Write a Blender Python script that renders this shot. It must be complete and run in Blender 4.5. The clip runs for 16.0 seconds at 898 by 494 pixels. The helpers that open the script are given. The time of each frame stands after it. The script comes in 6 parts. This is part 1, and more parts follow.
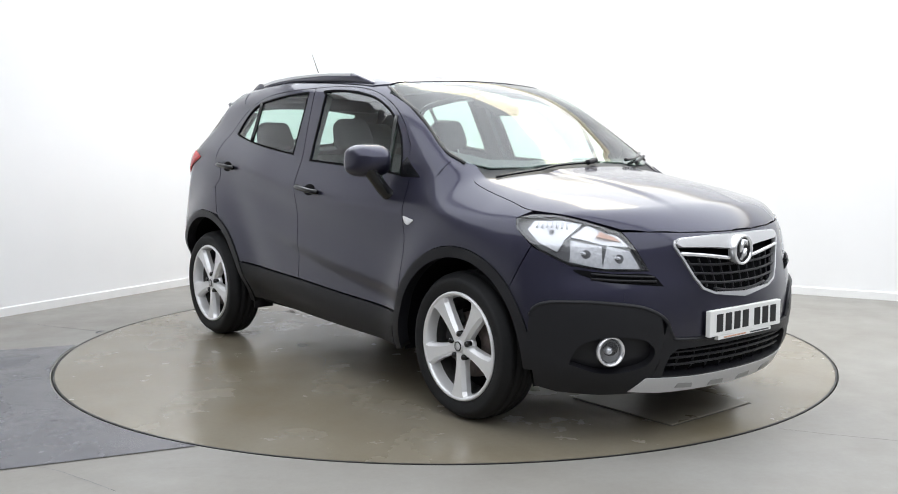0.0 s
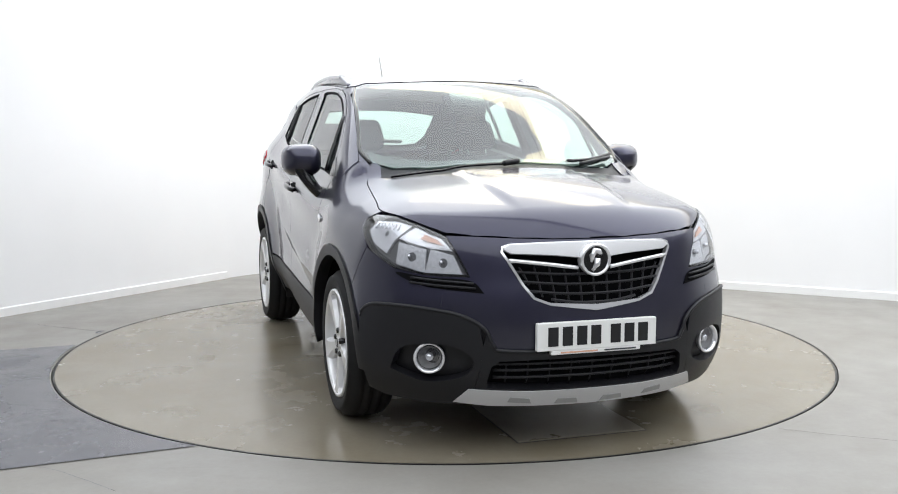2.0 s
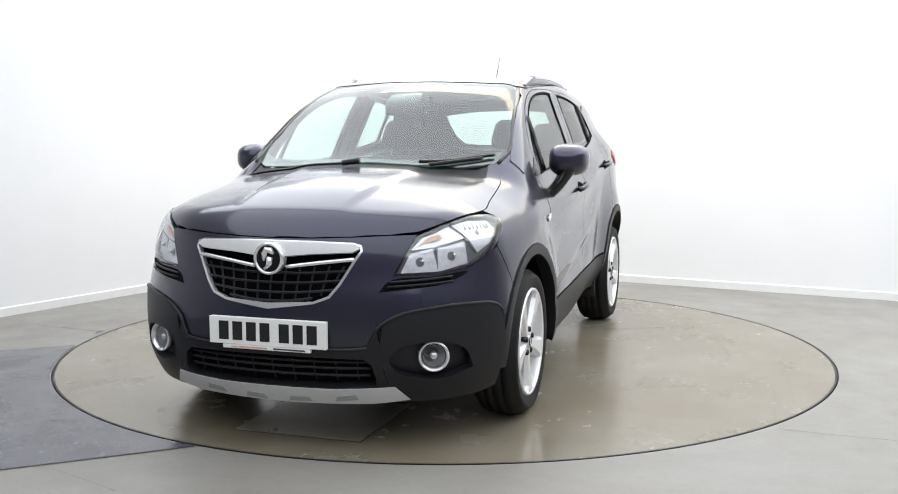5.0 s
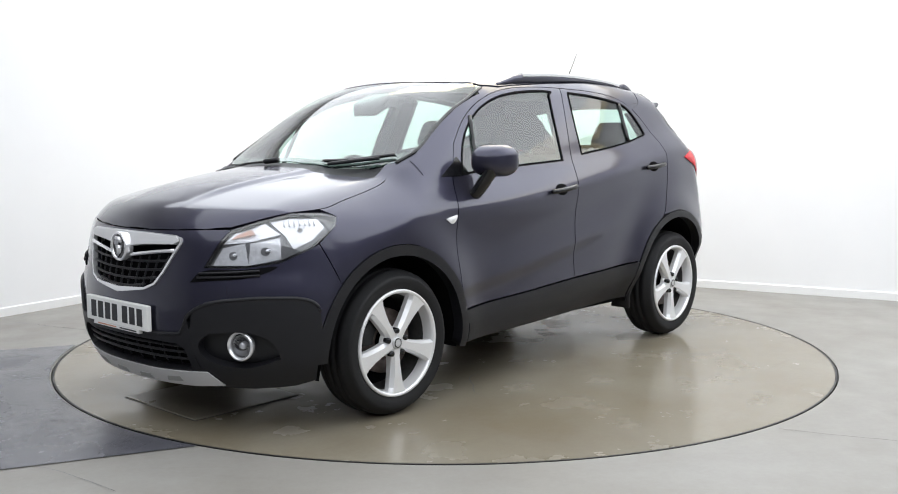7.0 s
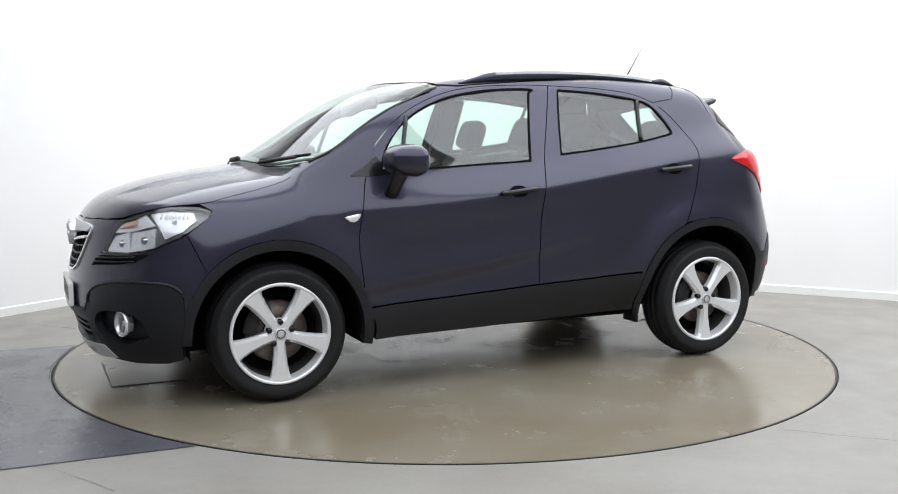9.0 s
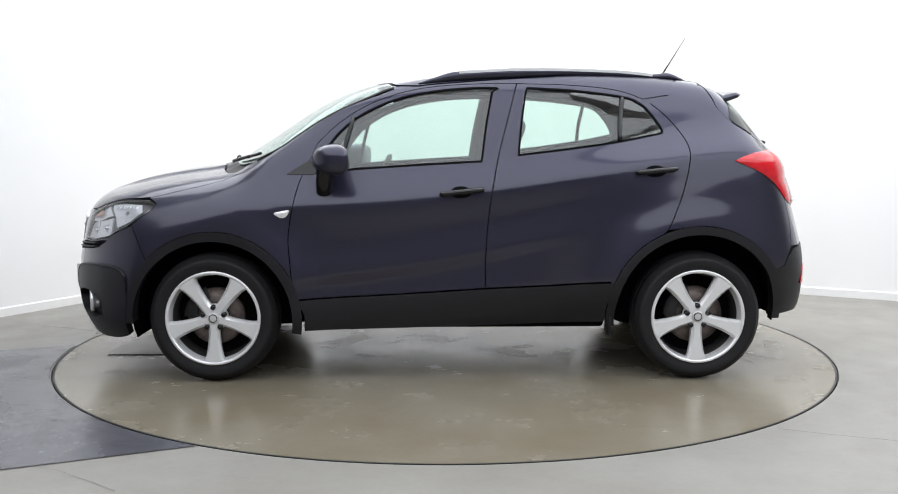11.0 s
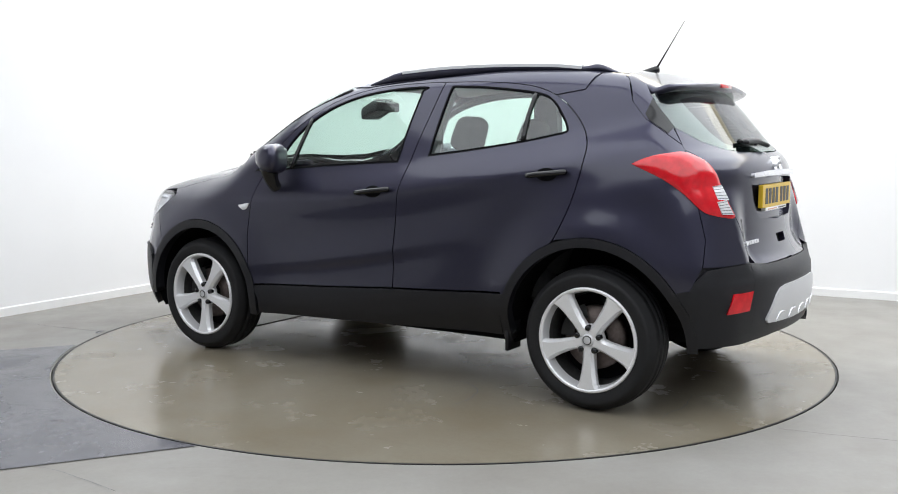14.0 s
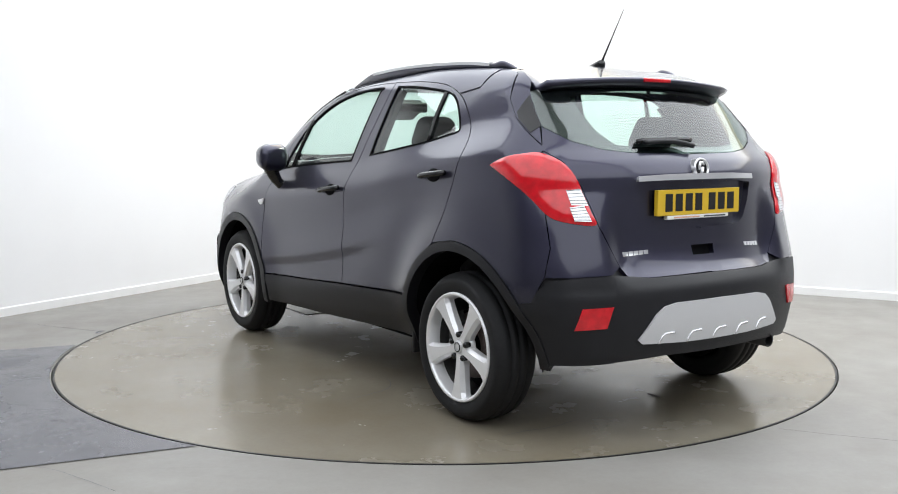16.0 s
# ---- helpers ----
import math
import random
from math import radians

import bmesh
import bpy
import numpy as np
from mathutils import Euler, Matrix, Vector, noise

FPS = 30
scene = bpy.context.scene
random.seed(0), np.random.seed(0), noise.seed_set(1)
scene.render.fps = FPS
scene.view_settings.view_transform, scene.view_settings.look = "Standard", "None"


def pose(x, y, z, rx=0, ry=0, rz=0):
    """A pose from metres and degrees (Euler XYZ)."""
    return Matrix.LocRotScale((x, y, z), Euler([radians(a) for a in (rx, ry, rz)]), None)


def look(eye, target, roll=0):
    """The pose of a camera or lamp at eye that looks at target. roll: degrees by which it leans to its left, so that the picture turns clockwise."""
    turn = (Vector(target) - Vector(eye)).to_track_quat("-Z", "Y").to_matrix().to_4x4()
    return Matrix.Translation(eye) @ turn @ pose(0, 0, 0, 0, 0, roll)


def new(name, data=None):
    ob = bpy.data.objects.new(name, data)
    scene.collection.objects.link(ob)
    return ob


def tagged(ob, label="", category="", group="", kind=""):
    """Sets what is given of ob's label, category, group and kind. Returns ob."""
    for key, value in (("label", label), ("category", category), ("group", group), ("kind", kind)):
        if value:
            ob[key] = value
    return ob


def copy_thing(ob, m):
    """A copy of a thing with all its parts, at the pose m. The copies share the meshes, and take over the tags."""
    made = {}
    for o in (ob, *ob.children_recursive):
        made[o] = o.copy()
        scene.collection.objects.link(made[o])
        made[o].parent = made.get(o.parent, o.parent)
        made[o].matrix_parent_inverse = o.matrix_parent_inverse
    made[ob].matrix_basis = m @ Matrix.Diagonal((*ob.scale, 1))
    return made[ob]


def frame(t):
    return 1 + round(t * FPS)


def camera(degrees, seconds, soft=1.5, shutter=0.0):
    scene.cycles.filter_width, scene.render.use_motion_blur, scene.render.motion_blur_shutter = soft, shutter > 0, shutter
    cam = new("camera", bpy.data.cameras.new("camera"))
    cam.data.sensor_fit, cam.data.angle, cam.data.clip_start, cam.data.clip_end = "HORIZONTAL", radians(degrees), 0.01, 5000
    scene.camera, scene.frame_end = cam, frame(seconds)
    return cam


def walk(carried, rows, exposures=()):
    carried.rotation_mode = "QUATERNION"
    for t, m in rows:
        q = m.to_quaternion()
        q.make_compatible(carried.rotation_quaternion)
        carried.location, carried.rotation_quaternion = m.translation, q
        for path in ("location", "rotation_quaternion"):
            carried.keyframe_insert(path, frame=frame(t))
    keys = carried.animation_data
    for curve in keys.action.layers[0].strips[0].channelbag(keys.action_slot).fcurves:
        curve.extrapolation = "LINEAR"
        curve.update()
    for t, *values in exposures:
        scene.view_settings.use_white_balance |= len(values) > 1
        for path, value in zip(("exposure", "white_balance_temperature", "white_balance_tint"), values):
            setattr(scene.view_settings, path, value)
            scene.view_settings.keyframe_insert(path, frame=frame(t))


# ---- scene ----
# ---------------------------------------------------------------- camera
cam = camera(49.84, 16.0, soft=1.0)
EYE = pose(0.0, -5.963, 1.259, 90 - 6.20, 0, -0.21)
walk(cam, [(0.0, EYE), (16.0, EYE)])
scene.view_settings.exposure = 0.0

# room: the far corner and the ways of its two walls
CORNER = Vector((-1.257, 4.261, 0))
WAY_A = Vector((-0.51, -0.86, 0)).normalized()
WAY_B = Vector((0.88, -0.475, 0)).normalized()
LEN_A, LEN_B, ROOM_H = 12.5, 11.5, 3.12
DISC_R, COVE = 2.2855, 1.53


def room(a, b, z=0.0):
    return CORNER + WAY_A * a + WAY_B * b + Vector((0, 0, z))


# ---------------------------------------------------------------- light
world = bpy.data.worlds.new("studio_world")
scene.world = world
world.use_nodes = True
world.node_tree.nodes["Background"].inputs[0].default_value = (0.9, 0.95, 1.0, 1)
world.node_tree.nodes["Background"].inputs[1].default_value = 0.05


def area_lamp(name, m, sx, sy, watts, colour):
    lamp = bpy.data.lights.new(name, "AREA")
    lamp.shape, lamp.size, lamp.size_y, lamp.energy, lamp.color = "RECTANGLE", sx, sy, watts, colour
    ob = new(name, lamp)
    ob.matrix_world = m
    return ob


LIGHT_YAW = math.degrees(math.atan2(WAY_B.y, WAY_B.x))
COOL, WARM = (0.90, 0.945, 1.0), (1.0, 0.85, 0.50)
p = room(2.25, 4.6, ROOM_H - 0.12)
area_lamp("far_ceiling_softbox", pose(p.x, p.y, p.z, 0, 0, LIGHT_YAW), 8.6, 4.2, 305, COOL)
p = room(7.2, 6.2, ROOM_H - 0.12)
area_lamp("near_ceiling_softbox", pose(p.x, p.y, p.z, 0, 0, LIGHT_YAW), 9.0, 5.4, 262, COOL)
area_lamp("warm_ceiling_panel", pose(0.45, 0.90, ROOM_H - 0.20, 0, 0, LIGHT_YAW), 2.4, 0.7, 20, WARM)
p = room(0.35, 4.4, ROOM_H - 0.15)
area_lamp("warm_cornice_lamp", look(p, p + WAY_A * 0.75 - Vector((0, 0, 0.65))), 8.0, 0.45, 11, WARM)

# ---------------------------------------------------------------- materials


def material(name, colour, rough=0.5, metal=0.0, coat=0.0, spec=0.5, grain=0.0, grain_scale=60.0, stain=0.0, stain_scale=2.0, bump=0.0, bump_scale=200.0, sheen=0.0):
    m = bpy.data.materials.new(name)
    m.use_nodes = True
    nt = m.node_tree
    bsdf = nt.nodes["Principled BSDF"]
    bsdf.inputs["Roughness"].default_value = rough
    bsdf.inputs["Metallic"].default_value = metal
    bsdf.inputs["Specular IOR Level"].default_value = spec
    bsdf.inputs["Coat Weight"].default_value = coat
    bsdf.inputs["Coat Roughness"].default_value = 0.12
    bsdf.inputs["Base Color"].default_value = (*colour, 1)
    tc = nt.nodes.new("ShaderNodeTexCoord")
    if grain or stain:
        last = None
        for amount, scale, detail in ((grain, grain_scale, 3), (stain, stain_scale, 6)):
            if not amount:
                continue
            n = nt.nodes.new("ShaderNodeTexNoise")
            n.inputs["Scale"].default_value, n.inputs["Detail"].default_value = scale, detail
            nt.links.new(tc.outputs["Object"], n.inputs["Vector"])
            r = nt.nodes.new("ShaderNodeMapRange")
            r.inputs["From Min"].default_value, r.inputs["From Max"].default_value = 0.3, 0.7
            r.inputs["To Min"].default_value, r.inputs["To Max"].default_value = 1 - amount, 1 + amount
            nt.links.new(n.outputs["Fac"], r.inputs["Value"])
            mul = nt.nodes.new("ShaderNodeVectorMath")
            mul.operation = "SCALE"
            if last is None:
                mul.inputs[0].default_value = colour
            else:
                nt.links.new(last, mul.inputs[0])
            nt.links.new(r.outputs["Result"], mul.inputs["Scale"])
            last = mul.outputs["Vector"]
        nt.links.new(last, bsdf.inputs["Base Color"])
    if bump:
        n = nt.nodes.new("ShaderNodeTexNoise")
        n.inputs["Scale"].default_value = bump_scale
        nt.links.new(tc.outputs["Object"], n.inputs["Vector"])
        b = nt.nodes.new("ShaderNodeBump")
        b.inputs["Strength"].default_value, b.inputs["Distance"].default_value = bump, 0.002
        nt.links.new(n.outputs["Fac"], b.inputs["Height"])
        nt.links.new(b.outputs["Normal"], bsdf.inputs["Normal"])
    return m


def glass_material(name, tint, rough=0.0):
    """A thin pane: clear by its tint, glossy by its slant."""
    m = bpy.data.materials.new(name)
    m.use_nodes = True
    nt = m.node_tree
    nt.nodes.remove(nt.nodes["Principled BSDF"])
    out = nt.nodes["Material Output"]
    clear, gloss = nt.nodes.new("ShaderNodeBsdfTransparent"), nt.nodes.new("ShaderNodeBsdfGlossy")
    clear.inputs["Color"].default_value = (*tint, 1)
    gloss.inputs["Roughness"].default_value = rough
    # gloss by slant, the same from both sides: 0.04 + 0.96 * facing ** 5
    lw, mix = nt.nodes.new("ShaderNodeLayerWeight"), nt.nodes.new("ShaderNodeMixShader")
    lw.inputs["Blend"].default_value = 0.5
    power, scale_ = nt.nodes.new("ShaderNodeMath"), nt.nodes.new("ShaderNodeMath")
    power.operation, power.inputs[1].default_value = "POWER", 5.0
    scale_.operation, scale_.inputs[1].default_value, scale_.inputs[2].default_value = "MULTIPLY_ADD", 0.88, 0.12
    nt.links.new(lw.outputs["Facing"], power.inputs[0])
    nt.links.new(power.outputs[0], scale_.inputs[0])
    nt.links.new(scale_.outputs[0], mix.inputs[0])
    nt.links.new(clear.outputs[0], mix.inputs[1])
    nt.links.new(gloss.outputs[0], mix.inputs[2])
    nt.links.new(mix.outputs[0], out.inputs["Surface"])
    return m


M_PAINT = material("navy_metallic_paint", (0.036, 0.035, 0.060), 0.42, 0.9, coat=1.0, spec=0.25, grain=0.12, grain_scale=900)
M_PAINT.node_tree.nodes["Principled BSDF"].inputs["Coat IOR"].default_value = 1.48
M_PAINT.node_tree.nodes["Principled BSDF"].inputs["Coat Roughness"].default_value = 0.10
M_CLAD = material("black_moulded_plastic", (0.0090, 0.0090, 0.0115), 0.45, spec=0.38, grain=0.1, grain_scale=300, bump=0.15, bump_scale=900)
M_GLOSSBLACK = material("gloss_black_trim", (0.006, 0.006, 0.007), 0.18)
M_DARK = material("dark_void", (0.004, 0.004, 0.005), 0.9, spec=0.1)
M_RUBBER = material("tyre_rubber", (0.009, 0.009, 0.010), 0.68, grain=0.15, grain_scale=80, spec=0.35)
M_ALLOY = material("silver_alloy", (0.84, 0.84, 0.85), 0.28, 0.4, grain=0.04, grain_scale=500)
M_SILVER = material("silver_painted_plastic", (0.64, 0.64, 0.65), 0.38, 0.2, grain=0.04, grain_scale=400)
M_CHROME = material("chrome", (0.88, 0.88, 0.90), 0.12, 0.7)
M_DISC = material("brake_iron", (0.16, 0.13, 0.12), 0.5, 0.8, grain=0.2)
M_BARREL = material("shaded_barrel", (0.07, 0.068, 0.066), 0.5, 0.4, grain=0.2)
M_GLASS = glass_material("green_tinted_glass", (0.78, 0.93, 0.87))
M_SCREEN = glass_material("green_tinted_screen", (0.80, 0.94, 0.88), 0.0)
M_DARKGLASS = glass_material("rear_glass", (0.76, 0.92, 0.86))
M_CLEAR = glass_material("clear_lens", (0.93, 0.94, 0.96))
M_RED = material("red_lamp_plastic", (0.60, 0.006, 0.014), 0.15, coat=0.6, grain=0.15, grain_scale=30)
M_AMBER = material("amber_lens", (0.72, 0.42, 0.30), 0.2, grain=0.15, grain_scale=90)
M_LAMP_GREY = material("lamp_reflector", (0.90, 0.90, 0.92), 0.26, 0.45, grain=0.10, grain_scale=70, bump=0.7, bump_scale=60)
M_BOWL = material("grey_lamp_bowl", (0.17, 0.17, 0.175), 0.32, 0.3)
M_NOTCH = material("shaded_silver_notch", (0.36, 0.36, 0.36), 0.5)
# grey added to dim what the car mirrors from behind the camera
M_WALL_BACK = material("dimmed_back_wall", (0.36, 0.36, 0.38), 0.8, grain=0.02, grain_scale=3)
M_WHITE_PLATE = material("white_plate", (0.86, 0.86, 0.84), 0.35)
M_YELLOW_PLATE = material("yellow_plate", (0.72, 0.47, 0.03), 0.35)
M_INK = material("plate_ink", (0.01, 0.01, 0.012), 0.4)
M_FABRIC = material("dark_seat_cloth", (0.032, 0.034, 0.036), 0.9, grain=0.2, grain_scale=250, bump=0.4, bump_scale=600)
M_TRIM = material("dark_grey_trim", (0.06, 0.064, 0.066), 0.6, grain=0.1, grain_scale=200)
M_LINING = material("pale_grey_headlining", (0.42, 0.42, 0.40), 0.85, grain=0.05, grain_scale=200)
M_WALL = material("white_studio_wall", (0.86, 0.86, 0.87), 0.75, grain=0.008, grain_scale=3, bump=0.05, bump_scale=90)
M_CEIL = material("white_ceiling", (0.82, 0.82, 0.83), 0.8, grain=0.01, grain_scale=3)
M_SKIRT = material("white_gloss_skirting", (0.84, 0.84, 0.84), 0.35, grain=0.01, grain_scale=8)


def concrete(name, base, warm, gloss_lo, gloss_hi):
    """Trowelled, sealed concrete: cloudy colour, stains, scratches and uneven gloss."""
    m = bpy.data.materials.new(name)
    m.use_nodes = True
    nt = m.node_tree
    bsdf = nt.nodes["Principled BSDF"]
    tc = nt.nodes.new("ShaderNodeTexCoord")

    def tex(scale, detail, rough=0.55, stretch=None):
        n = nt.nodes.new("ShaderNodeTexNoise")
        n.inputs["Scale"].default_value, n.inputs["Detail"].default_value, n.inputs["Roughness"].default_value = scale, detail, rough
        src = tc.outputs["Object"]
        if stretch:
            mp = nt.nodes.new("ShaderNodeMapping")
            mp.inputs["Scale"].default_value = stretch
            mp.inputs["Rotation"].default_value = (0, 0, 0.5)
            nt.links.new(src, mp.inputs["Vector"])
            src = mp.outputs["Vector"]
        nt.links.new(src, n.inputs["Vector"])
        return n.outputs["Fac"]

    def ramp(fac, lo, hi, a, b):
        r = nt.nodes.new("ShaderNodeMapRange")
        for key, v in zip(("From Min", "From Max", "To Min", "To Max"), (lo, hi, a, b)):
            r.inputs[key].default_value = v
        nt.links.new(fac, r.inputs["Value"])
        return r.outputs["Result"]

    def mixcol(fac, a, b):
        x = nt.nodes.new("ShaderNodeMix")
        x.data_type = "RGBA"
        nt.links.new(fac, x.inputs[0])
        for s, v in ((6, a), (7, b)):
            if isinstance(v, tuple):
                x.inputs[s].default_value = (*v, 1)
            else:
                nt.links.new(v, x.inputs[s])
        return x.outputs[2]

    cloud = ramp(tex(1.1, 6), 0.35, 0.68, 0, 1)
    col = mixcol(cloud, base, warm)
    fine = ramp(tex(38, 5, 0.7), 0.35, 0.75, 0, 0.2)
    col = mixcol(fine, col, tuple(c * 0.72 for c in base))
    streak = ramp(tex(5, 8, 0.62, (0.35, 2.6, 1)), 0.60, 0.80, 0, 0.22)
    col = mixcol(streak, col, tuple(c * 0.62 for c in base))
    nt.links.new(col, bsdf.inputs["Base Color"])
    nt.links.new(ramp(tex(2.3, 7, 0.6), 0.35, 0.7, gloss_lo, gloss_hi), bsdf.inputs["Roughness"])
    b = nt.nodes.new("ShaderNodeBump")
    b.inputs["Strength"].default_value, b.inputs["Distance"].default_value = 0.12, 0.002
    nt.links.new(tex(60, 6, 0.7), b.inputs["Height"])
    nt.links.new(b.outputs["Normal"], bsdf.inputs["Normal"])
    return m


M_FLOOR = concrete("sealed_concrete", (0.25, 0.235, 0.21), (0.30, 0.29, 0.27), 0.38, 0.60)
M_TABLE = concrete("worn_sealed_concrete", (0.205, 0.174, 0.122), (0.262, 0.238, 0.190), 0.15, 0.34)
M_STRIP = concrete("grey_floor_paint", (0.085, 0.085, 0.10), (0.115, 0.115, 0.13), 0.16, 0.40)
M_HATCH = concrete("hatch_concrete", (0.21, 0.185, 0.14), (0.255, 0.235, 0.19), 0.26, 0.42)
M_STEEL = material("dark_steel_edge", (0.02, 0.02, 0.02), 0.5, 0.3, grain=0.2)

# ---------------------------------------------------------------- mesh helpers


def mesh_of(bm, mat, smooth=True):
    me = bpy.data.meshes.new("m")
    bm.normal_update()
    bm.to_mesh(me)
    bm.free()
    if mat:
        me.materials.append(mat)
    if smooth:
        for f in me.polygons:
            f.use_smooth = True
    return me


def part(name, bm, mat, parent=None, label="", smooth=True):
    me = bm if isinstance(bm, bpy.types.Mesh) else mesh_of(bm, mat, smooth)
    me.name = name
    ob = new(name, me)
    if parent is not None:
        ob.parent = parent
    if label:
        tagged(ob, label)
    return ob


def box(bm, lo, hi, bevel=0.0, seg=2, m=None):
    r = bmesh.ops.create_cube(bm, size=1.0)
    vs = r["verts"]
    for v in vs:
        v.co = Vector([(lo[i] + hi[i]) / 2 + v.co[i] * (hi[i] - lo[i]) for i in range(3)])
    if bevel:
        es = list({e for v in vs for e in v.link_edges})
        r = bmesh.ops.bevel(bm, geom=es, offset=bevel, segments=seg, profile=0.5, affect="EDGES", clamp_overlap=True)
        vs = list({v for f in r["faces"] for v in f.verts} | {v for v in vs if v.is_valid})
    if m is not None:
        for v in vs:
            v.co = m @ v.co
    return vs


def lathe(bm, profile, n=48, axis="y", centre=(0, 0, 0), arc=2 * math.pi):
    """Revolve (radius, along) points round an axis."""
    rings = []
    full = abs(arc - 2 * math.pi) < 1e-6
    for i in range(n if full else n + 1):
        a = arc * i / n
        c, s = math.cos(a), math.sin(a)
        ring = []
        for r, h in profile:
            co = {"y": (r * c, h, r * s), "z": (r * c, r * s, h), "x": (h, r * c, r * s)}[axis]
            ring.append(bm.verts.new(Vector(co) + Vector(centre)))
        rings.append(ring)
    for i in range(n):
        a, b = rings[i], rings[(i + 1) % len(rings)]
        for j in range(len(profile) - 1):
            bm.faces.new((a[j], a[j + 1], b[j + 1], b[j]))
    return rings


def tube(bm, pts, r, n=8, caps=True, squash=1.0):
    """A round bar through points; r may be one radius or one for each point."""
    rings = []
    k = len(pts)
    for i, q in enumerate(pts):
        q = Vector(q)
        d = (Vector(pts[min(i + 1, k - 1)]) - Vector(pts[max(i - 1, 0)])).normalized()
        up = Vector((0, 0, 1)) if abs(d.z) < 0.9 else Vector((1, 0, 0))
        u = d.cross(up).normalized()
        w = u.cross(d)
        rr = r[i] if isinstance(r, (list, tuple)) else r
        rings.append([bm.verts.new(q + u * rr * math.cos(2 * math.pi * j / n) + w * rr * squash * math.sin(2 * math.pi * j / n)) for j in range(n)])
    for a, b in zip(rings, rings[1:]):
        for j in range(n):
            bm.faces.new((a[j], a[(j + 1) % n], b[(j + 1) % n], b[j]))
    if caps:
        bm.faces.new(rings[0][::-1])
        bm.faces.new(rings[-1])
    return rings


# ---------------------------------------------------------------- the room


def build_room():
    bm = bmesh.new()
    # floor slab with a round well for the turntable
    n = 160
    inner = [bm.verts.new((math.cos(2 * math.pi * i / n) * (DISC_R + 0.006), math.sin(2 * math.pi * i / n) * (DISC_R + 0.006), 0)) for i in range(n)]
    low = [bm.verts.new((v.co.x, v.co.y, -0.05)) for v in inner]
    outer = []
    for i in range(n):
        d = Vector((math.cos(2 * math.pi * i / n), math.sin(2 * math.pi * i / n), 0))
        outer.append(bm.verts.new(d * 16))
    for i in range(n):
        j = (i + 1) % n
        bm.faces.new((inner[i], outer[i], outer[j], inner[j]))
        bm.faces.new((inner[j], low[j], low[i], inner[i]))
    bm.faces.new(low)
    tagged(part("floor", bm, M_FLOOR, smooth=False), "grey-beige sealed concrete studio floor, scuffed", "floor", kind="structure")

    def wall(name, a, b, inward, mat=M_WALL, label="plain white painted studio wall"):
        q = inward * -0.15
        bm = bmesh.new()
        vs = [bm.verts.new(co) for co in (a, b, b + q, a + q)]
        f = bm.faces.new(vs)
        r = bmesh.ops.extrude_face_region(bm, geom=[f])
        for v in r["geom"]:
            if isinstance(v, bmesh.types.BMVert):
                v.co.z += ROOM_H
        bmesh.ops.recalc_face_normals(bm, faces=bm.faces)
        tagged(part(name, bm, mat, smooth=False), label, "wall", kind="structure")
        # skirting board with a chamfered top
        bm = bmesh.new()
        d = (b - a)
        sec = [(0.002, 0.0), (0.016, 0.0), (0.016, 0.060), (0.008, 0.068), (0.002, 0.068)]
        r0 = [bm.verts.new(a + inward * s + Vector((0, 0, z))) for s, z in sec]
        r1 = [bm.verts.new(a + d + inward * s + Vector((0, 0, z))) for s, z in sec]
        for i in range(len(sec)):
            j = (i + 1) % len(sec)
            bm.faces.new((r0[i], r0[j], r1[j], r1[i]))
        bm.faces.new(r0), bm.faces.new(r1)
        bmesh.ops.recalc_face_normals(bm, faces=bm.faces)
        tagged(part("baseboard", bm, M_SKIRT, smooth=False), "white gloss skirting board along the wall foot", "baseboard", kind="structure")

    wall("wall_west", room(COVE, 0), room(LEN_A, 0), WAY_B)
    wall("wall_north", room(0, COVE), room(0, LEN_B), WAY_A)
    # the two meet in a round cove
    bm = bmesh.new()
    cols = []
    for i in range(61):
        a = math.radians(90 * i / 60)
        for_in = [(COVE - COVE * math.sin(a), COVE - COVE * math.cos(a)), (COVE - (COVE + 0.15) * math.sin(a), COVE - (COVE + 0.15) * math.cos(a))]
        cols.append([bm.verts.new(room(*for_in[0], 0)), bm.verts.new(room(*for_in[0], ROOM_H)), bm.verts.new(room(*for_in[1], ROOM_H)), bm.verts.new(room(*for_in[1], 0))])
    for a, b in zip(cols, cols[1:]):
        for j in range(4):
            bm.faces.new((a[j], a[(j + 1) % 4], b[(j + 1) % 4], b[j]))
    bmesh.ops.recalc_face_normals(bm, faces=bm.faces)
    tagged(part("wall_cove", bm, M_WALL, smooth=False), "white rounded corner between two studio walls", "wall", kind="structure")
    # unseen walls that close the room, grey to darken the car's reflections
    wall("wall_south", room(LEN_A, 0), room(LEN_A, LEN_B), -WAY_A, M_WALL_BACK, "unseen wall closing the room, grey to keep reflections dark")
    wall("wall_east", room(0, LEN_B), room(LEN_A, LEN_B), -WAY_B, M_WALL_BACK, "unseen wall closing the room, grey to keep reflections dark")
    bm = bmesh.new()
    vs = [bm.verts.new(room(a, b, ROOM_H)) for a, b in ((-0.2, -0.2), (LEN_A + 0.2, -0.2), (LEN_A + 0.2, LEN_B + 0.2), (-0.2, LEN_B + 0.2))]
    f = bm.faces.new(vs)
    r = bmesh.ops.extrude_face_region(bm, geom=[f])
    for v in r["geom"]:
        if isinstance(v, bmesh.types.BMVert):
            v.co.z += 0.12
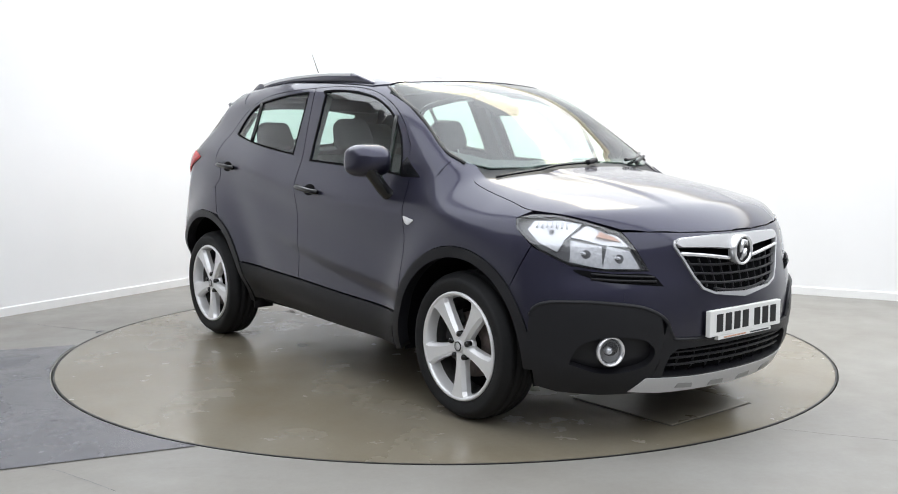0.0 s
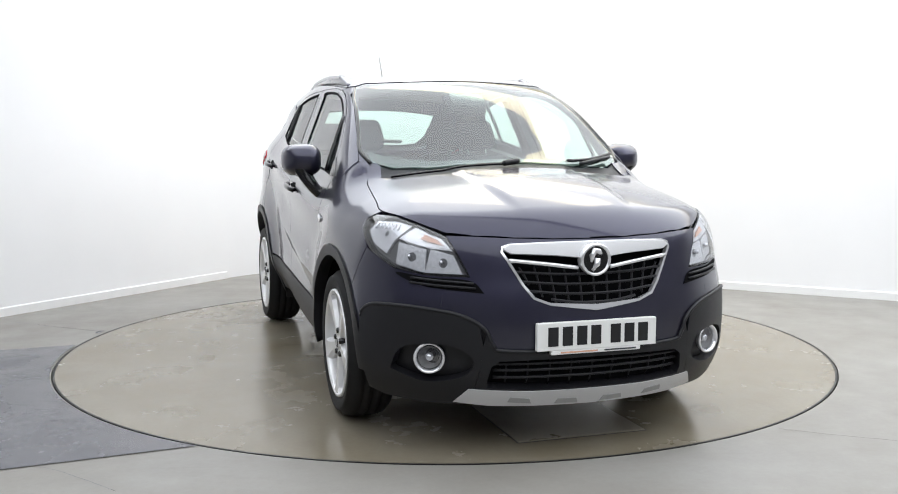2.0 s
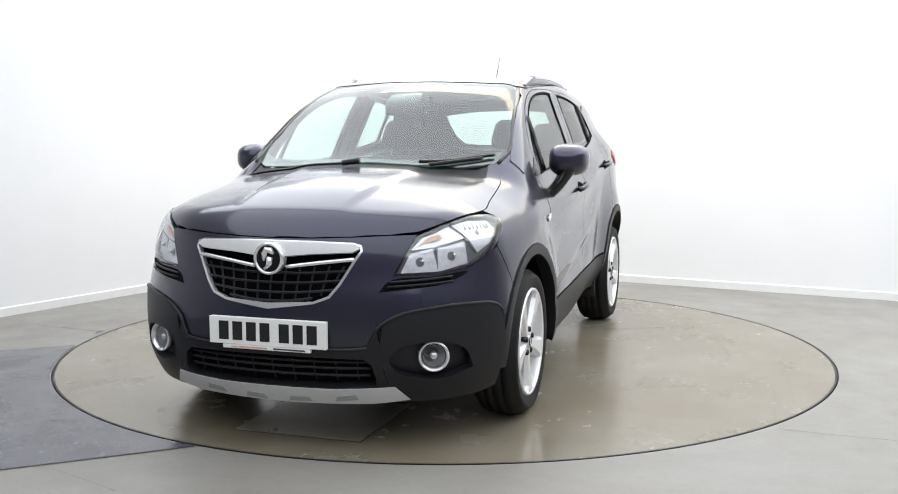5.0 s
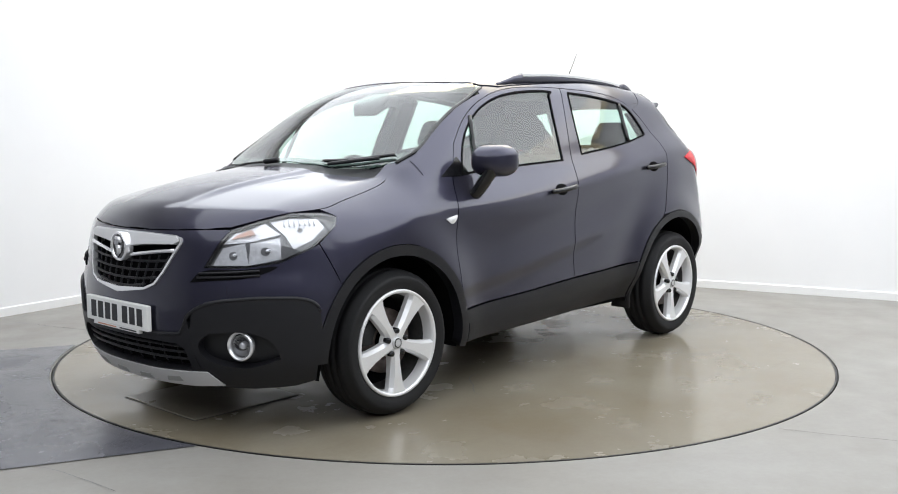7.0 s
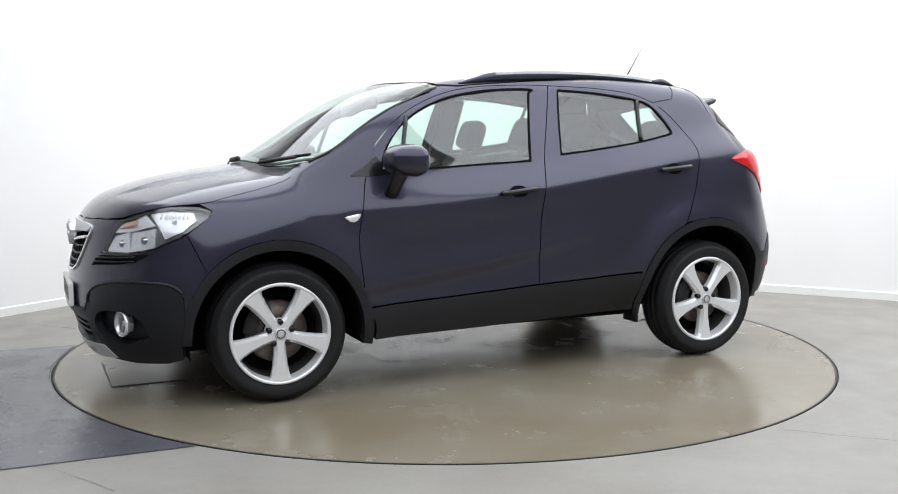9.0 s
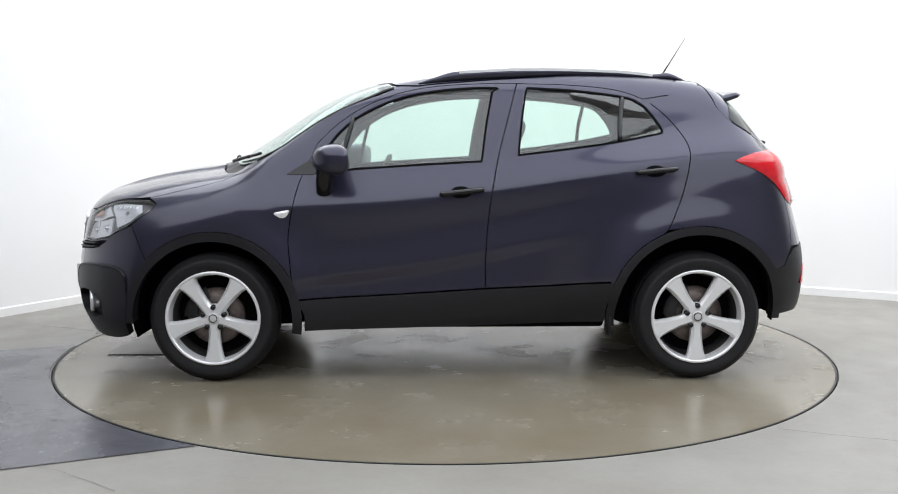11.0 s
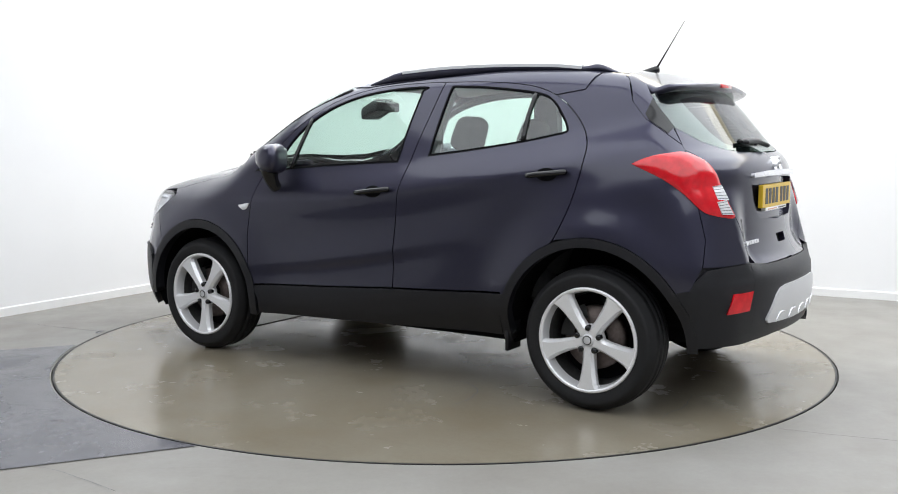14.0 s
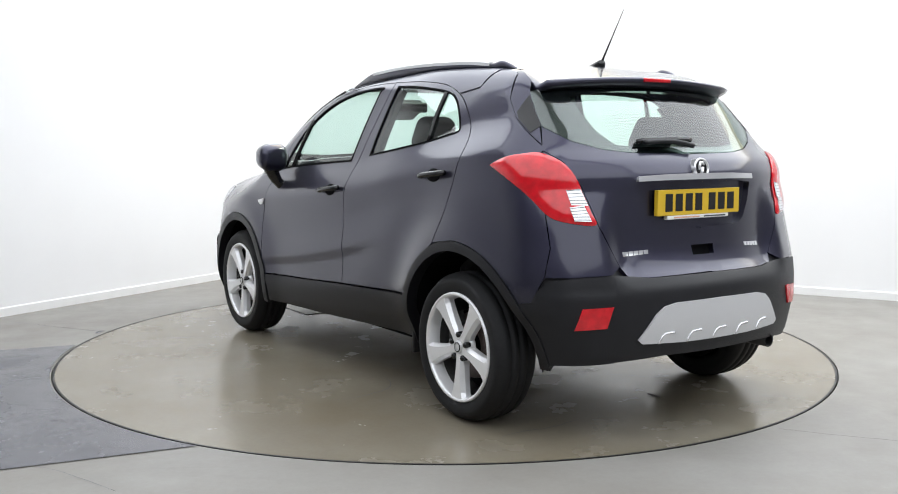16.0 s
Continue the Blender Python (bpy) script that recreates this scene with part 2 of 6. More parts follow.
    tagged(part("ceiling", bm, M_CEIL, smooth=False), "plain white studio ceiling", "ceiling", kind="structure")

    # painted strip that runs up to the turntable
    bm = bmesh.new()
    a0, a1 = Vector((-2.698, -0.194)), Vector((-2.289, -0.041))
    b0, b1 = Vector((-1.717, -2.340)), Vector((-1.032, -2.044))
    da, db = (a1 - a0).normalized(), (b1 - b0).normalized()
    far_a, far_b = a0 - da * 6, b0 - db * 6

    def on_rim(q):
        return math.atan2(q.y, q.x)
    t0, t1 = on_rim(a1) % (2 * math.pi), on_rim(b1) % (2 * math.pi)
    rim = [((DISC_R + 0.014) * math.cos(t0 + (t1 - t0) * i / 40), (DISC_R + 0.014) * math.sin(t0 + (t1 - t0) * i / 40)) for i in range(41)]
    back = [(far_a.x + (far_b.x - far_a.x) * i / 40, far_a.y + (far_b.y - far_a.y) * i / 40) for i in range(41)]
    r0 = [bm.verts.new((x, y, 0.004)) for x, y in rim]
    r1 = [bm.verts.new((x, y, 0.004)) for x, y in back]
    for i in range(40):
        bm.faces.new((r0[i], r0[i + 1], r1[i + 1], r1[i]))
    bmesh.ops.recalc_face_normals(bm, faces=bm.faces)
    tagged(part("floor_strip", bm, M_STRIP, smooth=False), "dark grey painted strip on the concrete floor, scuffed", "floor", kind="structure")


def floor_joint(pts, width):
    bm = bmesh.new()
    rows = []
    for i, q in enumerate(pts):
        a, b = Vector(pts[max(i - 1, 0)]), Vector(pts[min(i + 1, len(pts) - 1)])
        d = (b - a).normalized()
        n = Vector((-d.y, d.x)) * width / 2
        rows.append([bm.verts.new((q[0] + n.x, q[1] + n.y, 0.003)), bm.verts.new((q[0] - n.x, q[1] - n.y, 0.003))])
    for a, b in zip(rows, rows[1:]):
        bm.faces.new((a[0], a[1], b[1], b[0]))
    bmesh.ops.recalc_face_normals(bm, faces=bm.faces)
    tagged(part("floor_trim", bm, M_STRIP, smooth=False), "thin dark joint line in the concrete floor", "floor", kind="structure")


floor_joint([(-2.294, 0.393), (-2.657, 0.557), (-3.066, 0.751)], 0.005)
floor_joint([(-2.299, 0.337), (-2.312, 0.368), (-2.294, 0.419)], 0.03)
floor_joint([(-1.655, -2.269), (-1.482, -2.361), (-1.328, -2.473), (-1.196, -2.575)], 0.0025)
floor_joint([(1.472, -1.819), (1.655, -1.901), (1.911, -1.993), (2.453, -2.166)], 0.0025)


TABLE = tagged(new("turntable"), "round concrete-topped turntable with a thin dark steel rim", "turntable")


def build_turntable():
    bm = bmesh.new()
    lathe(bm, [(0.0001, 0.0), (0.6, 0.0), (1.4, 0.0), (DISC_R - 0.012, 0.0), (DISC_R - 0.012, -0.04)], 160, "z")
    bmesh.ops.recalc_face_normals(bm, faces=bm.faces)
    part("deck", bm, M_TABLE, TABLE, smooth=False)
    bm = bmesh.new()
    lathe(bm, [(DISC_R - 0.0115, -0.04), (DISC_R - 0.0115, 0.001), (DISC_R - 0.001, 0.001), (DISC_R - 0.001, -0.04)], 160, "z")
    bmesh.ops.recalc_face_normals(bm, faces=bm.faces)
    part("rim", bm, M_STEEL, TABLE, "thin dark steel rim", smooth=False)
    # square hatch let into the deck, in a narrow dark gap
    bm = bmesh.new()
    box(bm, (1.405, -0.325, -0.02), (2.015, 0.285, 0.0012))
    part("hatch_frame", bm, M_STEEL, TABLE, "thin dark gap round the hatch", smooth=False)
    bm = bmesh.new()
    box(bm, (1.411, -0.319, -0.02), (2.009, 0.279, 0.0052), 0.002, 1)
    part("hatch_cover", bm, M_HATCH, TABLE, "square worn concrete-grey hatch cover in the deck", smooth=False)
    # a flake of lifted coating and a few hairline cracks
    rng = random.Random(7)
    bm = bmesh.new()
    ring = [bm.verts.new((-1.62 + (0.045 + 0.014 * rng.random()) * math.cos(a), -0.17 + (0.013 + 0.007 * rng.random()) * math.sin(a), 0.003 + 0.003 * rng.random())) for a in [2 * math.pi * i / 14 for i in range(14)]]
    mid = bm.verts.new((-1.615, -0.168, 0.007))
    for a, b in zip(ring, ring[1:] + ring[:1]):
        bm.faces.new((a, b, mid))
    part("coating_flake", bm, M_DISC, TABLE, "small lifted flake of the deck coating", smooth=False)
    for x0, y0, ang, n in ((-1.45, -0.50, 0.4, 9), (-1.70, 0.35, 2.0, 12), (0.35, 0.62, 0.2, 14), (-0.55, 0.75, 2.8, 13), (0.55, -0.70, 3.0, 12), (-0.35, -0.80, 0.1, 11)):
        bm = bmesh.new()
        rows = []
        for i in range(n):
            w = 0.0022 * math.sin(math.pi * (i + 0.5) / n)
            d = (math.cos(ang), math.sin(ang))
            rows.append([bm.verts.new((x0 - d[1] * w, y0 + d[0] * w, 0.0025)), bm.verts.new((x0 + d[1] * w, y0 - d[0] * w, 0.0025))])
            x0, y0, ang = x0 + 0.05 * d[0], y0 + 0.05 * d[1], ang + rng.uniform(-0.35, 0.35)
        for a, b in zip(rows, rows[1:]):
            bm.faces.new((a[0], a[1], b[1], b[0]))
        bmesh.ops.recalc_face_normals(bm, faces=bm.faces)
        part("hairline_crack", bm, M_STEEL, TABLE, smooth=False)


build_room()
build_turntable()

# ---------------------------------------------------------------- the car's outer surface
# x ahead, y to the car's left, z up, from the middle of the wheelbase, RIDE above the deck
CAR = tagged(new("car"), "dark navy compact SUV with silver alloy wheels on the turntable", "car")
AXLE, RIDE = 1.277, 0.027
WHEEL_R = 0.340
WHEEL_Z = WHEEL_R - RIDE


def spline(xs, ys):
    """A smooth curve through points (monotone in x), as a function."""
    xs, ys = np.array(xs, float), np.array(ys, float)
    h = np.diff(xs)
    d = np.diff(ys) / h
    m = np.zeros(len(xs))
    m[0], m[-1] = d[0], d[-1]
    for i in range(1, len(xs) - 1):
        if d[i - 1] * d[i] > 0:
            w1, w2 = 2 * h[i] + h[i - 1], h[i] + 2 * h[i - 1]
            m[i] = (w1 + w2) / (w1 / d[i - 1] + w2 / d[i])

    def f(x):
        x = np.clip(x, xs[0], xs[-1])
        i = np.clip(np.searchsorted(xs, x) - 1, 0, len(xs) - 2)
        t = (x - xs[i]) / h[i]
        return ((1 + 2 * t) * (1 - t) ** 2 * ys[i] + t * (1 - t) ** 2 * h[i] * m[i] + t * t * (3 - 2 * t) * ys[i + 1] + t * t * (t - 1) * h[i] * m[i + 1])
    return f


TOP = spline([-2.3, -1.62, -1.4, -1.2, -0.9, -0.6, -0.3, 0.0, 0.15, 0.32, 0.48, 0.65, 0.815, 0.99, 1.2, 1.31, 1.39, 1.5, 1.65, 1.8, 2.0, 2.12, 2.2, 2.35],
             [1.36, 1.515, 1.572, 1.603, 1.627, 1.638, 1.637, 1.624, 1.613, 1.592, 1.562, 1.505, 1.42, 1.305, 1.168, 1.103, 1.088, 1.074, 1.049, 1.016, 0.958, 0.90, 0.84, 0.70])


def softened(f, width):
    """A curve averaged over a stretch, so that reflections run smoothly along it."""
    taps = [(-1.5, 0.09), (-0.75, 0.24), (0.0, 0.34), (0.75, 0.24), (1.5, 0.09)]
    return lambda x: sum(w * f(x + k * width) for k, w in taps)


TOP = softened(TOP, 0.03)


def BELT(x):
    """Height of the waist: it rises to the tail and levels out at both ends."""
    x = -1.45 + 0.12 * np.logaddexp(0, (x + 1.45) / 0.12)
    x = 1.15 - 0.12 * np.logaddexp(0, (1.15 - x) / 0.12)
    return 1.115 - 0.1073 * x + 0.0446 * x * x


PLAN = spline([-2.3, -2.0, -1.75, -1.5, -1.28, -0.95, -0.5, 0.0, 0.5, 0.9, 1.28, 1.6, 1.85, 2.05, 2.3], [0.70, 0.78, 0.825, 0.85, 0.862, 0.856, 0.858, 0.866, 0.870, 0.870, 0.864, 0.846, 0.822, 0.785, 0.67])
PLAN = softened(PLAN, 0.10)
SECT = spline([-1.2, -0.92, -0.80, -0.66, -0.50, -0.38, -0.28, -0.21, -0.165, -0.135, -0.10, 0.0, 0.1, 0.25, 0.42, 0.6],
              [-0.16, -0.075, -0.018, 0.0, 0.0, -0.004, -0.006, -0.003, -0.002, -0.0095, -0.026, -0.080, -0.118, -0.180, -0.255, -0.36])
SECT = softened(SECT, 0.013)
NOSE = spline([0.0, 0.18, 0.24, 0.34, 0.48, 0.60, 0.70, 0.80, 0.86, 0.92, 1.1], [2.0, 2.09, 2.125, 2.165, 2.178, 2.17, 2.15, 2.128, 2.105, 2.07, 1.95])
TAIL = spline([0.0, 0.24, 0.30, 0.36, 0.50, 0.60, 0.66, 0.70, 0.80, 0.95, 1.07, 1.14, 1.21, 1.35, 1.50, 1.60, 1.7], [-1.86, -1.94, -1.985, -2.01, -2.025, -2.022, -1.99, -1.95, -1.915, -1.905, -1.90, -1.875, -1.80, -1.68, -1.555, -1.47, -1.38])


TAIL_SIDE = spline([0.0, 0.50, 0.60, 0.66, 0.70, 0.80, 0.95, 1.07, 1.7], [-1.5, -2.022, -2.020, -2.012, -2.003, -1.975, -1.932, -1.885, -1.3])


def smax(a, b, k):
    h = np.maximum(k - np.abs(a - b), 0) / k
    return np.maximum(a, b) + h * h * k * 0.25


def ease(x, a, b):
    t = np.clip((x - a) / (b - a), 0, 1)
    return t * t * (3 - 2 * t)


def half_width(x, z):
    u = z - BELT(x)
    w = PLAN(x) + SECT(u)
    # the greenhouse tapers to the tail, the wings swell round the wheels, the doors are hollowed low down
    w = w - 0.080 * ease(-x, 0.55, 1.55) * ease(u, -0.36, 0.03)
    for cx, sz in ((AXLE, 0.030), (-AXLE, 0.034)):
        r = np.hypot(x - cx, (z - 0.31) * 0.92)
        w = w + sz * np.exp(-((r - 0.43) / 0.13) ** 2)
    # a blade line sweeps up from the foot of the front door and dies out in the rear door
    zc = 0.575 - 0.135 * (x - 0.45) + 0.05 * (x - 0.45) ** 2
    below = zc - z
    tuck = ease(below, 0.0, 0.075) * (1 - ease(below, 0.075, 0.27))
    w = w - 0.011 * tuck * ease(x, -0.75, -0.10) * ease(-x, -1.02, -0.72)
    # a faint hollow above it and in front of the rear haunch
    w = w - 0.007 * np.exp(-((z - zc - 0.13) / 0.10) ** 2) * ease(x, -0.9, -0.3) * ease(-x, -0.9, -0.5)
    haunch = (x + 0.80) + 0.75 * (z - 0.75)
    w = w - 0.006 * np.exp(-(haunch / 0.16) ** 2) * ease(z, 0.42, 0.55) * ease(-z, -1.02, -0.85)
    return w


def hull(q):
    """Below nought inside the body, above it outside."""
    x, y, z = q[:, 0], np.abs(q[:, 1]), q[:, 2]
    y2 = y * y
    xs = x + np.where(x > 0, 0.29, -0.05) * y2 * ease(np.abs(x), 0.0, 0.5) * (1 - 0.55 * ease(x, 1.25, 1.7))
    top = TOP(xs) - 0.085 * y2 - 0.05 * y2 * ease(x, 1.1, 1.6)
    # raised middle of the bonnet
    top = top + 0.013 * (1 - ease(y, 0.225 + 0.08 * (1.9 - x), 0.285 + 0.08 * (1.9 - x))) * ease(x, 1.15, 1.3) * ease(-x, -2.05, -1.75)
    k = 0.10 + 0.10 * ease(x, 1.0, 1.4)
    f = smax(y - half_width(x, z), (z - top) * 0.9, k)
    nose = NOSE(z) - (0.30 * y2 + 0.42 * y2 * y2) * (1 - 0.06 * ease(z, 0.15, 0.3) * ease(-z, -0.72, -0.55))
    f = smax(f, x - nose, 0.07)
    tz = TAIL(z)
    tz = tz + (np.minimum(tz, TAIL_SIDE(z)) - tz) * ease(y, 0.42, 0.58)
    tail = tz + 0.22 * y2 + 0.16 * y2 * y2
    return smax(f, (tail - x) * 0.9, 0.10)


def hull_normal(q):
    e = 0.002
    g = np.stack([hull(q + np.eye(3)[i] * e) - hull(q - np.eye(3)[i] * e) for i in range(3)], 1)
    return g / np.linalg.norm(g, axis=1)[:, None]


def cast(o, d, reach=3.0, step=0.03):
    """First meeting of the rays o + s d with the body; s, and whether it was met."""
    n = len(o)
    s = np.zeros(n)
    done = np.zeros(n, bool)
    for i in range(int(reach / step)):
        idx = np.where(~done)[0]
        if not len(idx):
            break
        inside = hull(o[idx] + d * (s[idx] + step)[:, None]) < 0
        done[idx[inside]] = True
        s[idx[~inside]] += step
    lo, hi = s.copy(), s + step
    for i in range(16):
        mid = (lo + hi) / 2
        ins = hull(o + d * mid[:, None]) < 0
        hi = np.where(ins, mid, hi)
        lo = np.where(ins, lo, mid)
    return (lo + hi) / 2, done


def unit(v):
    v = np.array(v, float)
    return v / np.linalg.norm(v)


SIDE, TOPD, FRONT, REAR = unit((0, 1, 0)), unit((0, 0, 1)), unit((1, 0, 0)), unit((-1, 0, 0))
SHOULDER, FCORNER, RCORNER = unit((0.1, 0.8, 0.6)), unit((1, 0.9, 0.1)), unit((-1, 1.0, 0.1))


def on_side(pts):
    q = np.array([(x, 1.3, z) for x, z in pts])
    s, ok = cast(q, -SIDE, 1.3)
    return q - SIDE * s[:, None]


def on_top(pts):
    q = np.array([(x, y, 1.9) for x, y in pts])
    s, ok = cast(q, -TOPD, 1.6)
    return q - TOPD * s[:, None]


def on_front(pts):
    q = np.array([(2.5, y, z) for y, z in pts])
    s, ok = cast(q, -FRONT, 2.0)
    return q - FRONT * s[:, None]


def on_rear(pts):
    q = np.array([(-2.5, y, z) for y, z in pts])
    s, ok = cast(q, -REAR, 2.0)
    return q - REAR * s[:, None]


def snap(pts):
    """The nearest places on the body to points that lie close to it."""
    q = np.array(pts, float)
    for i in range(12):
        q = q - hull_normal(q) * hull(q)[:, None] * 0.9
    return q


def smooth_line(pts, n=6):
    """Points on a rounded line through those given (ends included)."""
    p = [np.array(q, float) for q in pts]
    if len(p) < 3:
        return [tuple(p[0] + (p[-1] - p[0]) * i / (n * 2)) for i in range(n * 2 + 1)]
    p = [2 * p[0] - p[1]] + p + [2 * p[-1] - p[-2]]
    out = []
    for i in range(1, len(p) - 2):
        a, b, c, d = p[i - 1:i + 3]
        for j in range(n):
            t = j / n
            out.append(tuple(0.5 * (2 * b + (c - a) * t + (2 * a - 5 * b + 4 * c - d) * t * t + (3 * b - a - 3 * c + d) * t ** 3)))
    out.append(tuple(p[-2]))
    return out


def arc(cx, cz, r, a0, a1, n=24):
    return [(cx + r * math.cos(math.radians(a0 + (a1 - a0) * i / n)), cz + r * math.sin(math.radians(a0 + (a1 - a0) * i / n))) for i in range(n + 1)]


def outline(*lines):
    """One closed ring out of rounded lines that meet at corners."""
    out = []
    for ln in lines:
        for q in ln:
            if not out or math.dist(q, out[-1]) > 1e-4:
                out.append(tuple(q))
    if math.dist(out[0], out[-1]) < 1e-4:
        out.pop()
    return out


def rounded(pts, r=0.02, n=5):
    """A closed ring with each corner rounded."""
    p = [np.array(q, float) for q in pts]
    out = []
    for i in range(len(p)):
        a, b, c = p[i - 1], p[i], p[(i + 1) % len(p)]
        ra = min(r, np.linalg.norm(a - b) * 0.45, np.linalg.norm(c - b) * 0.45)
        u, w = b + (a - b) / np.linalg.norm(a - b) * ra, b + (c - b) / np.linalg.norm(c - b) * ra
        for j in range(n + 1):
            t = j / n
            out.append(tuple((1 - t) ** 2 * u + 2 * t * (1 - t) * b + t * t * w))
    return out


def inside_ring(pts, ring):
    x, y = pts[:, 0], pts[:, 1]
    r = np.array(ring)
    res = np.zeros(len(pts), bool)
    a, b = r, np.roll(r, -1, 0)
    for (x0, y0), (x1, y1) in zip(a, b):
        if y0 == y1:
            continue
        hit = ((y0 > y) != (y1 > y)) & (x < (x1 - x0) * (y - y0) / (y1 - y0) + x0)
        res ^= hit
    return res


def inset_ring(ring, d):
    """The ring drawn in by d (out, where d is below nought)."""
    r = np.array(ring)
    if abs(d) < 1e-6:
        return r
    area = 0.5 * np.sum(r[:, 0] * np.roll(r[:, 1], -1) - r[:, 1] * np.roll(r[:, 0], -1))
    e = np.roll(r, -1, 0) - r
    e = e / np.maximum(np.linalg.norm(e, axis=1)[:, None], 1e-9)
    nrm = np.stack([-e[:, 1], e[:, 0]], 1) * (1 if area > 0 else -1)
    m = nrm + np.roll(nrm, 1, 0)
    ln = np.linalg.norm(m, axis=1)[:, None]
    m = m / np.maximum(ln, 1e-6)
    dot = np.maximum(np.sum(m * nrm, 1), 0.4)
    return r + m * (d / dot)[:, None]


from mathutils.geometry import delaunay_2d_cdt


def resample(ring, step):
    r = [np.array(q) for q in ring]
    out = []
    for i, a in enumerate(r):
        b = r[(i + 1) % len(r)]
        k = max(1, int(np.linalg.norm(b - a) / step))
        for j in range(k):
            out.append(a + (b - a) * j / k)
    return np.array(out)


def sheet(ring3, d, gap=0.0, proud=0.0, rim=0.02, step=0.035, holes=(), mirror=False, lift=None, crown=0.0, flat=None):
    """A curved panel on the body: the ring (points on the body) seen along d, filled, laid on the body and given a turned-in edge."""
    d = unit(d)
    e1 = unit(np.cross((0, 0, 1), d)) if abs(d[2]) < 0.95 else np.array((1.0, 0, 0))
    e2 = np.cross(d, e1)
    B = np.stack([e1, e2], 1)
    rings = [resample(inset_ring(np.asarray(ring3) @ B, gap), step)]
    for h in holes:
        rings.append(resample(inset_ring(np.asarray(h) @ B, -gap), step))
    pts = np.concatenate(rings)
    lo, hi = pts.min(0), pts.max(0)
    gx, gy = np.arange(lo[0] + step / 2, hi[0], step), np.arange(lo[1] + step / 2, hi[1], step)
    G = np.array([(x + (step / 2 if j % 2 else 0), y) for j, y in enumerate(gy) for x in gx]) if len(gx) and len(gy) else np.zeros((0, 2))
    if len(G):
        keep = inside_ring(G, rings[0])
        for h in rings[1:]:
            keep &= ~inside_ring(G, h)
        G = G[keep]
    if len(G):
        dist = np.full(len(G), 9.0)
        for c in np.array_split(pts, max(1, len(pts) // 200)):
            dist = np.minimum(dist, np.sqrt(((G[:, None] - c[None]) ** 2).sum(-1)).min(1))
        G = G[dist > step * 0.45]
    allp = np.concatenate([pts, G])
    edges, k = [], 0
    for r in rings:
        edges += [(k + i, k + (i + 1) % len(r)) for i in range(len(r))]
        k += len(r)
    vs, _, fs, ov, _, _ = delaunay_2d_cdt([Vector(q) for q in allp], edges, [], 0, 1e-5)
    P2 = np.array([tuple(v) for v in vs])
    tri = np.array([f for f in fs])
    cen = P2[tri].mean(1)
    keep = inside_ring(cen, rings[0])
    for h in rings[1:]:
        keep &= ~inside_ring(cen, h)
    tri = tri[keep]
    off = float(np.mean(np.asarray(ring3) @ d))
    o = P2 @ B.T + d * (off + 0.8)
    s, ok = cast(o, -d, 1.9)
    if flat is not None:
        s = np.full(len(o), 0.8 + off - flat)
    elif not ok.all() and ok.any():
        bad = np.where(~ok)[0]
        for b in bad:
            s[b] = s[ok][np.argmin(((P2[ok] - P2[b]) ** 2).sum(1))]
    Q = o - d * s[:, None]
    N = hull_normal(Q) if flat is None else np.tile(d, (len(Q), 1))
    if crown:
        edge_d = np.full(len(P2), 9.0)
        for c in np.array_split(pts, max(1, len(pts) // 200)):
            edge_d = np.minimum(edge_d, np.sqrt(((P2[:, None] - c[None]) ** 2).sum(-1)).min(1))
        Q = Q + N * (crown * (1 - np.exp(-edge_d / (crown * 1.5))))[:, None]
    Q = Q + N * proud
    if crown:
        acc = np.zeros_like(Q)
        fn = np.cross(Q[tri[:, 1]] - Q[tri[:, 0]], Q[tri[:, 2]] - Q[tri[:, 0]])
        fn = fn * np.sign(np.sum(fn * N[tri[:, 0]], 1))[:, None]
        for c in range(3):
            np.add.at(acc, tri[:, c], fn)
        N = acc / np.maximum(np.linalg.norm(acc, axis=1)[:, None], 1e-12)
    if lift is not None:
        Q = Q + N * lift(Q)[:, None]
    nv = len(Q)
    count = {}
    for t in tri:
        for a, b in ((t[0], t[1]), (t[1], t[2]), (t[2], t[0])):
            count[(a, b)] = 1
    border = [(a, b) for a, b in count if (b, a) not in count]
    verts = [tuple(q) for q in Q]
    faces = [tuple(int(i) for i in t) for t in tri]
    nn = np.cross(Q[tri[:, 1]] - Q[tri[:, 0]], Q[tri[:, 2]] - Q[tri[:, 0]])
    if np.mean(np.sum(nn * N[tri[:, 0]], 1)) < 0:
        faces = [f[::-1] for f in faces]
        border = [(b, a) for a, b in border]
    norms = [tuple(n) for n in N]
    if rim:
        bid = sorted({i for e in border for i in e})
        top = {i: len(verts) + j for j, i in enumerate(bid)}
        out_dir = {i: np.zeros(3) for i in bid}
        for a, b in border:
            t = Q[b] - Q[a]
            w = np.cross(t, N[a])
            out_dir[a] += w
            out_dir[b] += w
        for i in bid:
            verts.append(tuple(Q[i]))
            w = out_dir[i] / max(np.linalg.norm(out_dir[i]), 1e-9)
            norms.append(tuple(w))
        bot = {i: len(verts) + j for j, i in enumerate(bid)}
        for i in bid:
            verts.append(tuple(Q[i] - N[i] * rim))
            norms.append(norms[top[i]])
        for a, b in border:
            faces.append((top[b], top[a], bot[a], bot[b]))
    if mirror:
        verts = [(x, -y, z) for x, y, z in verts]
        norms = [(x, -y, z) for x, y, z in norms]
        faces = [f[::-1] for f in faces]
    return verts, faces, norms, nv


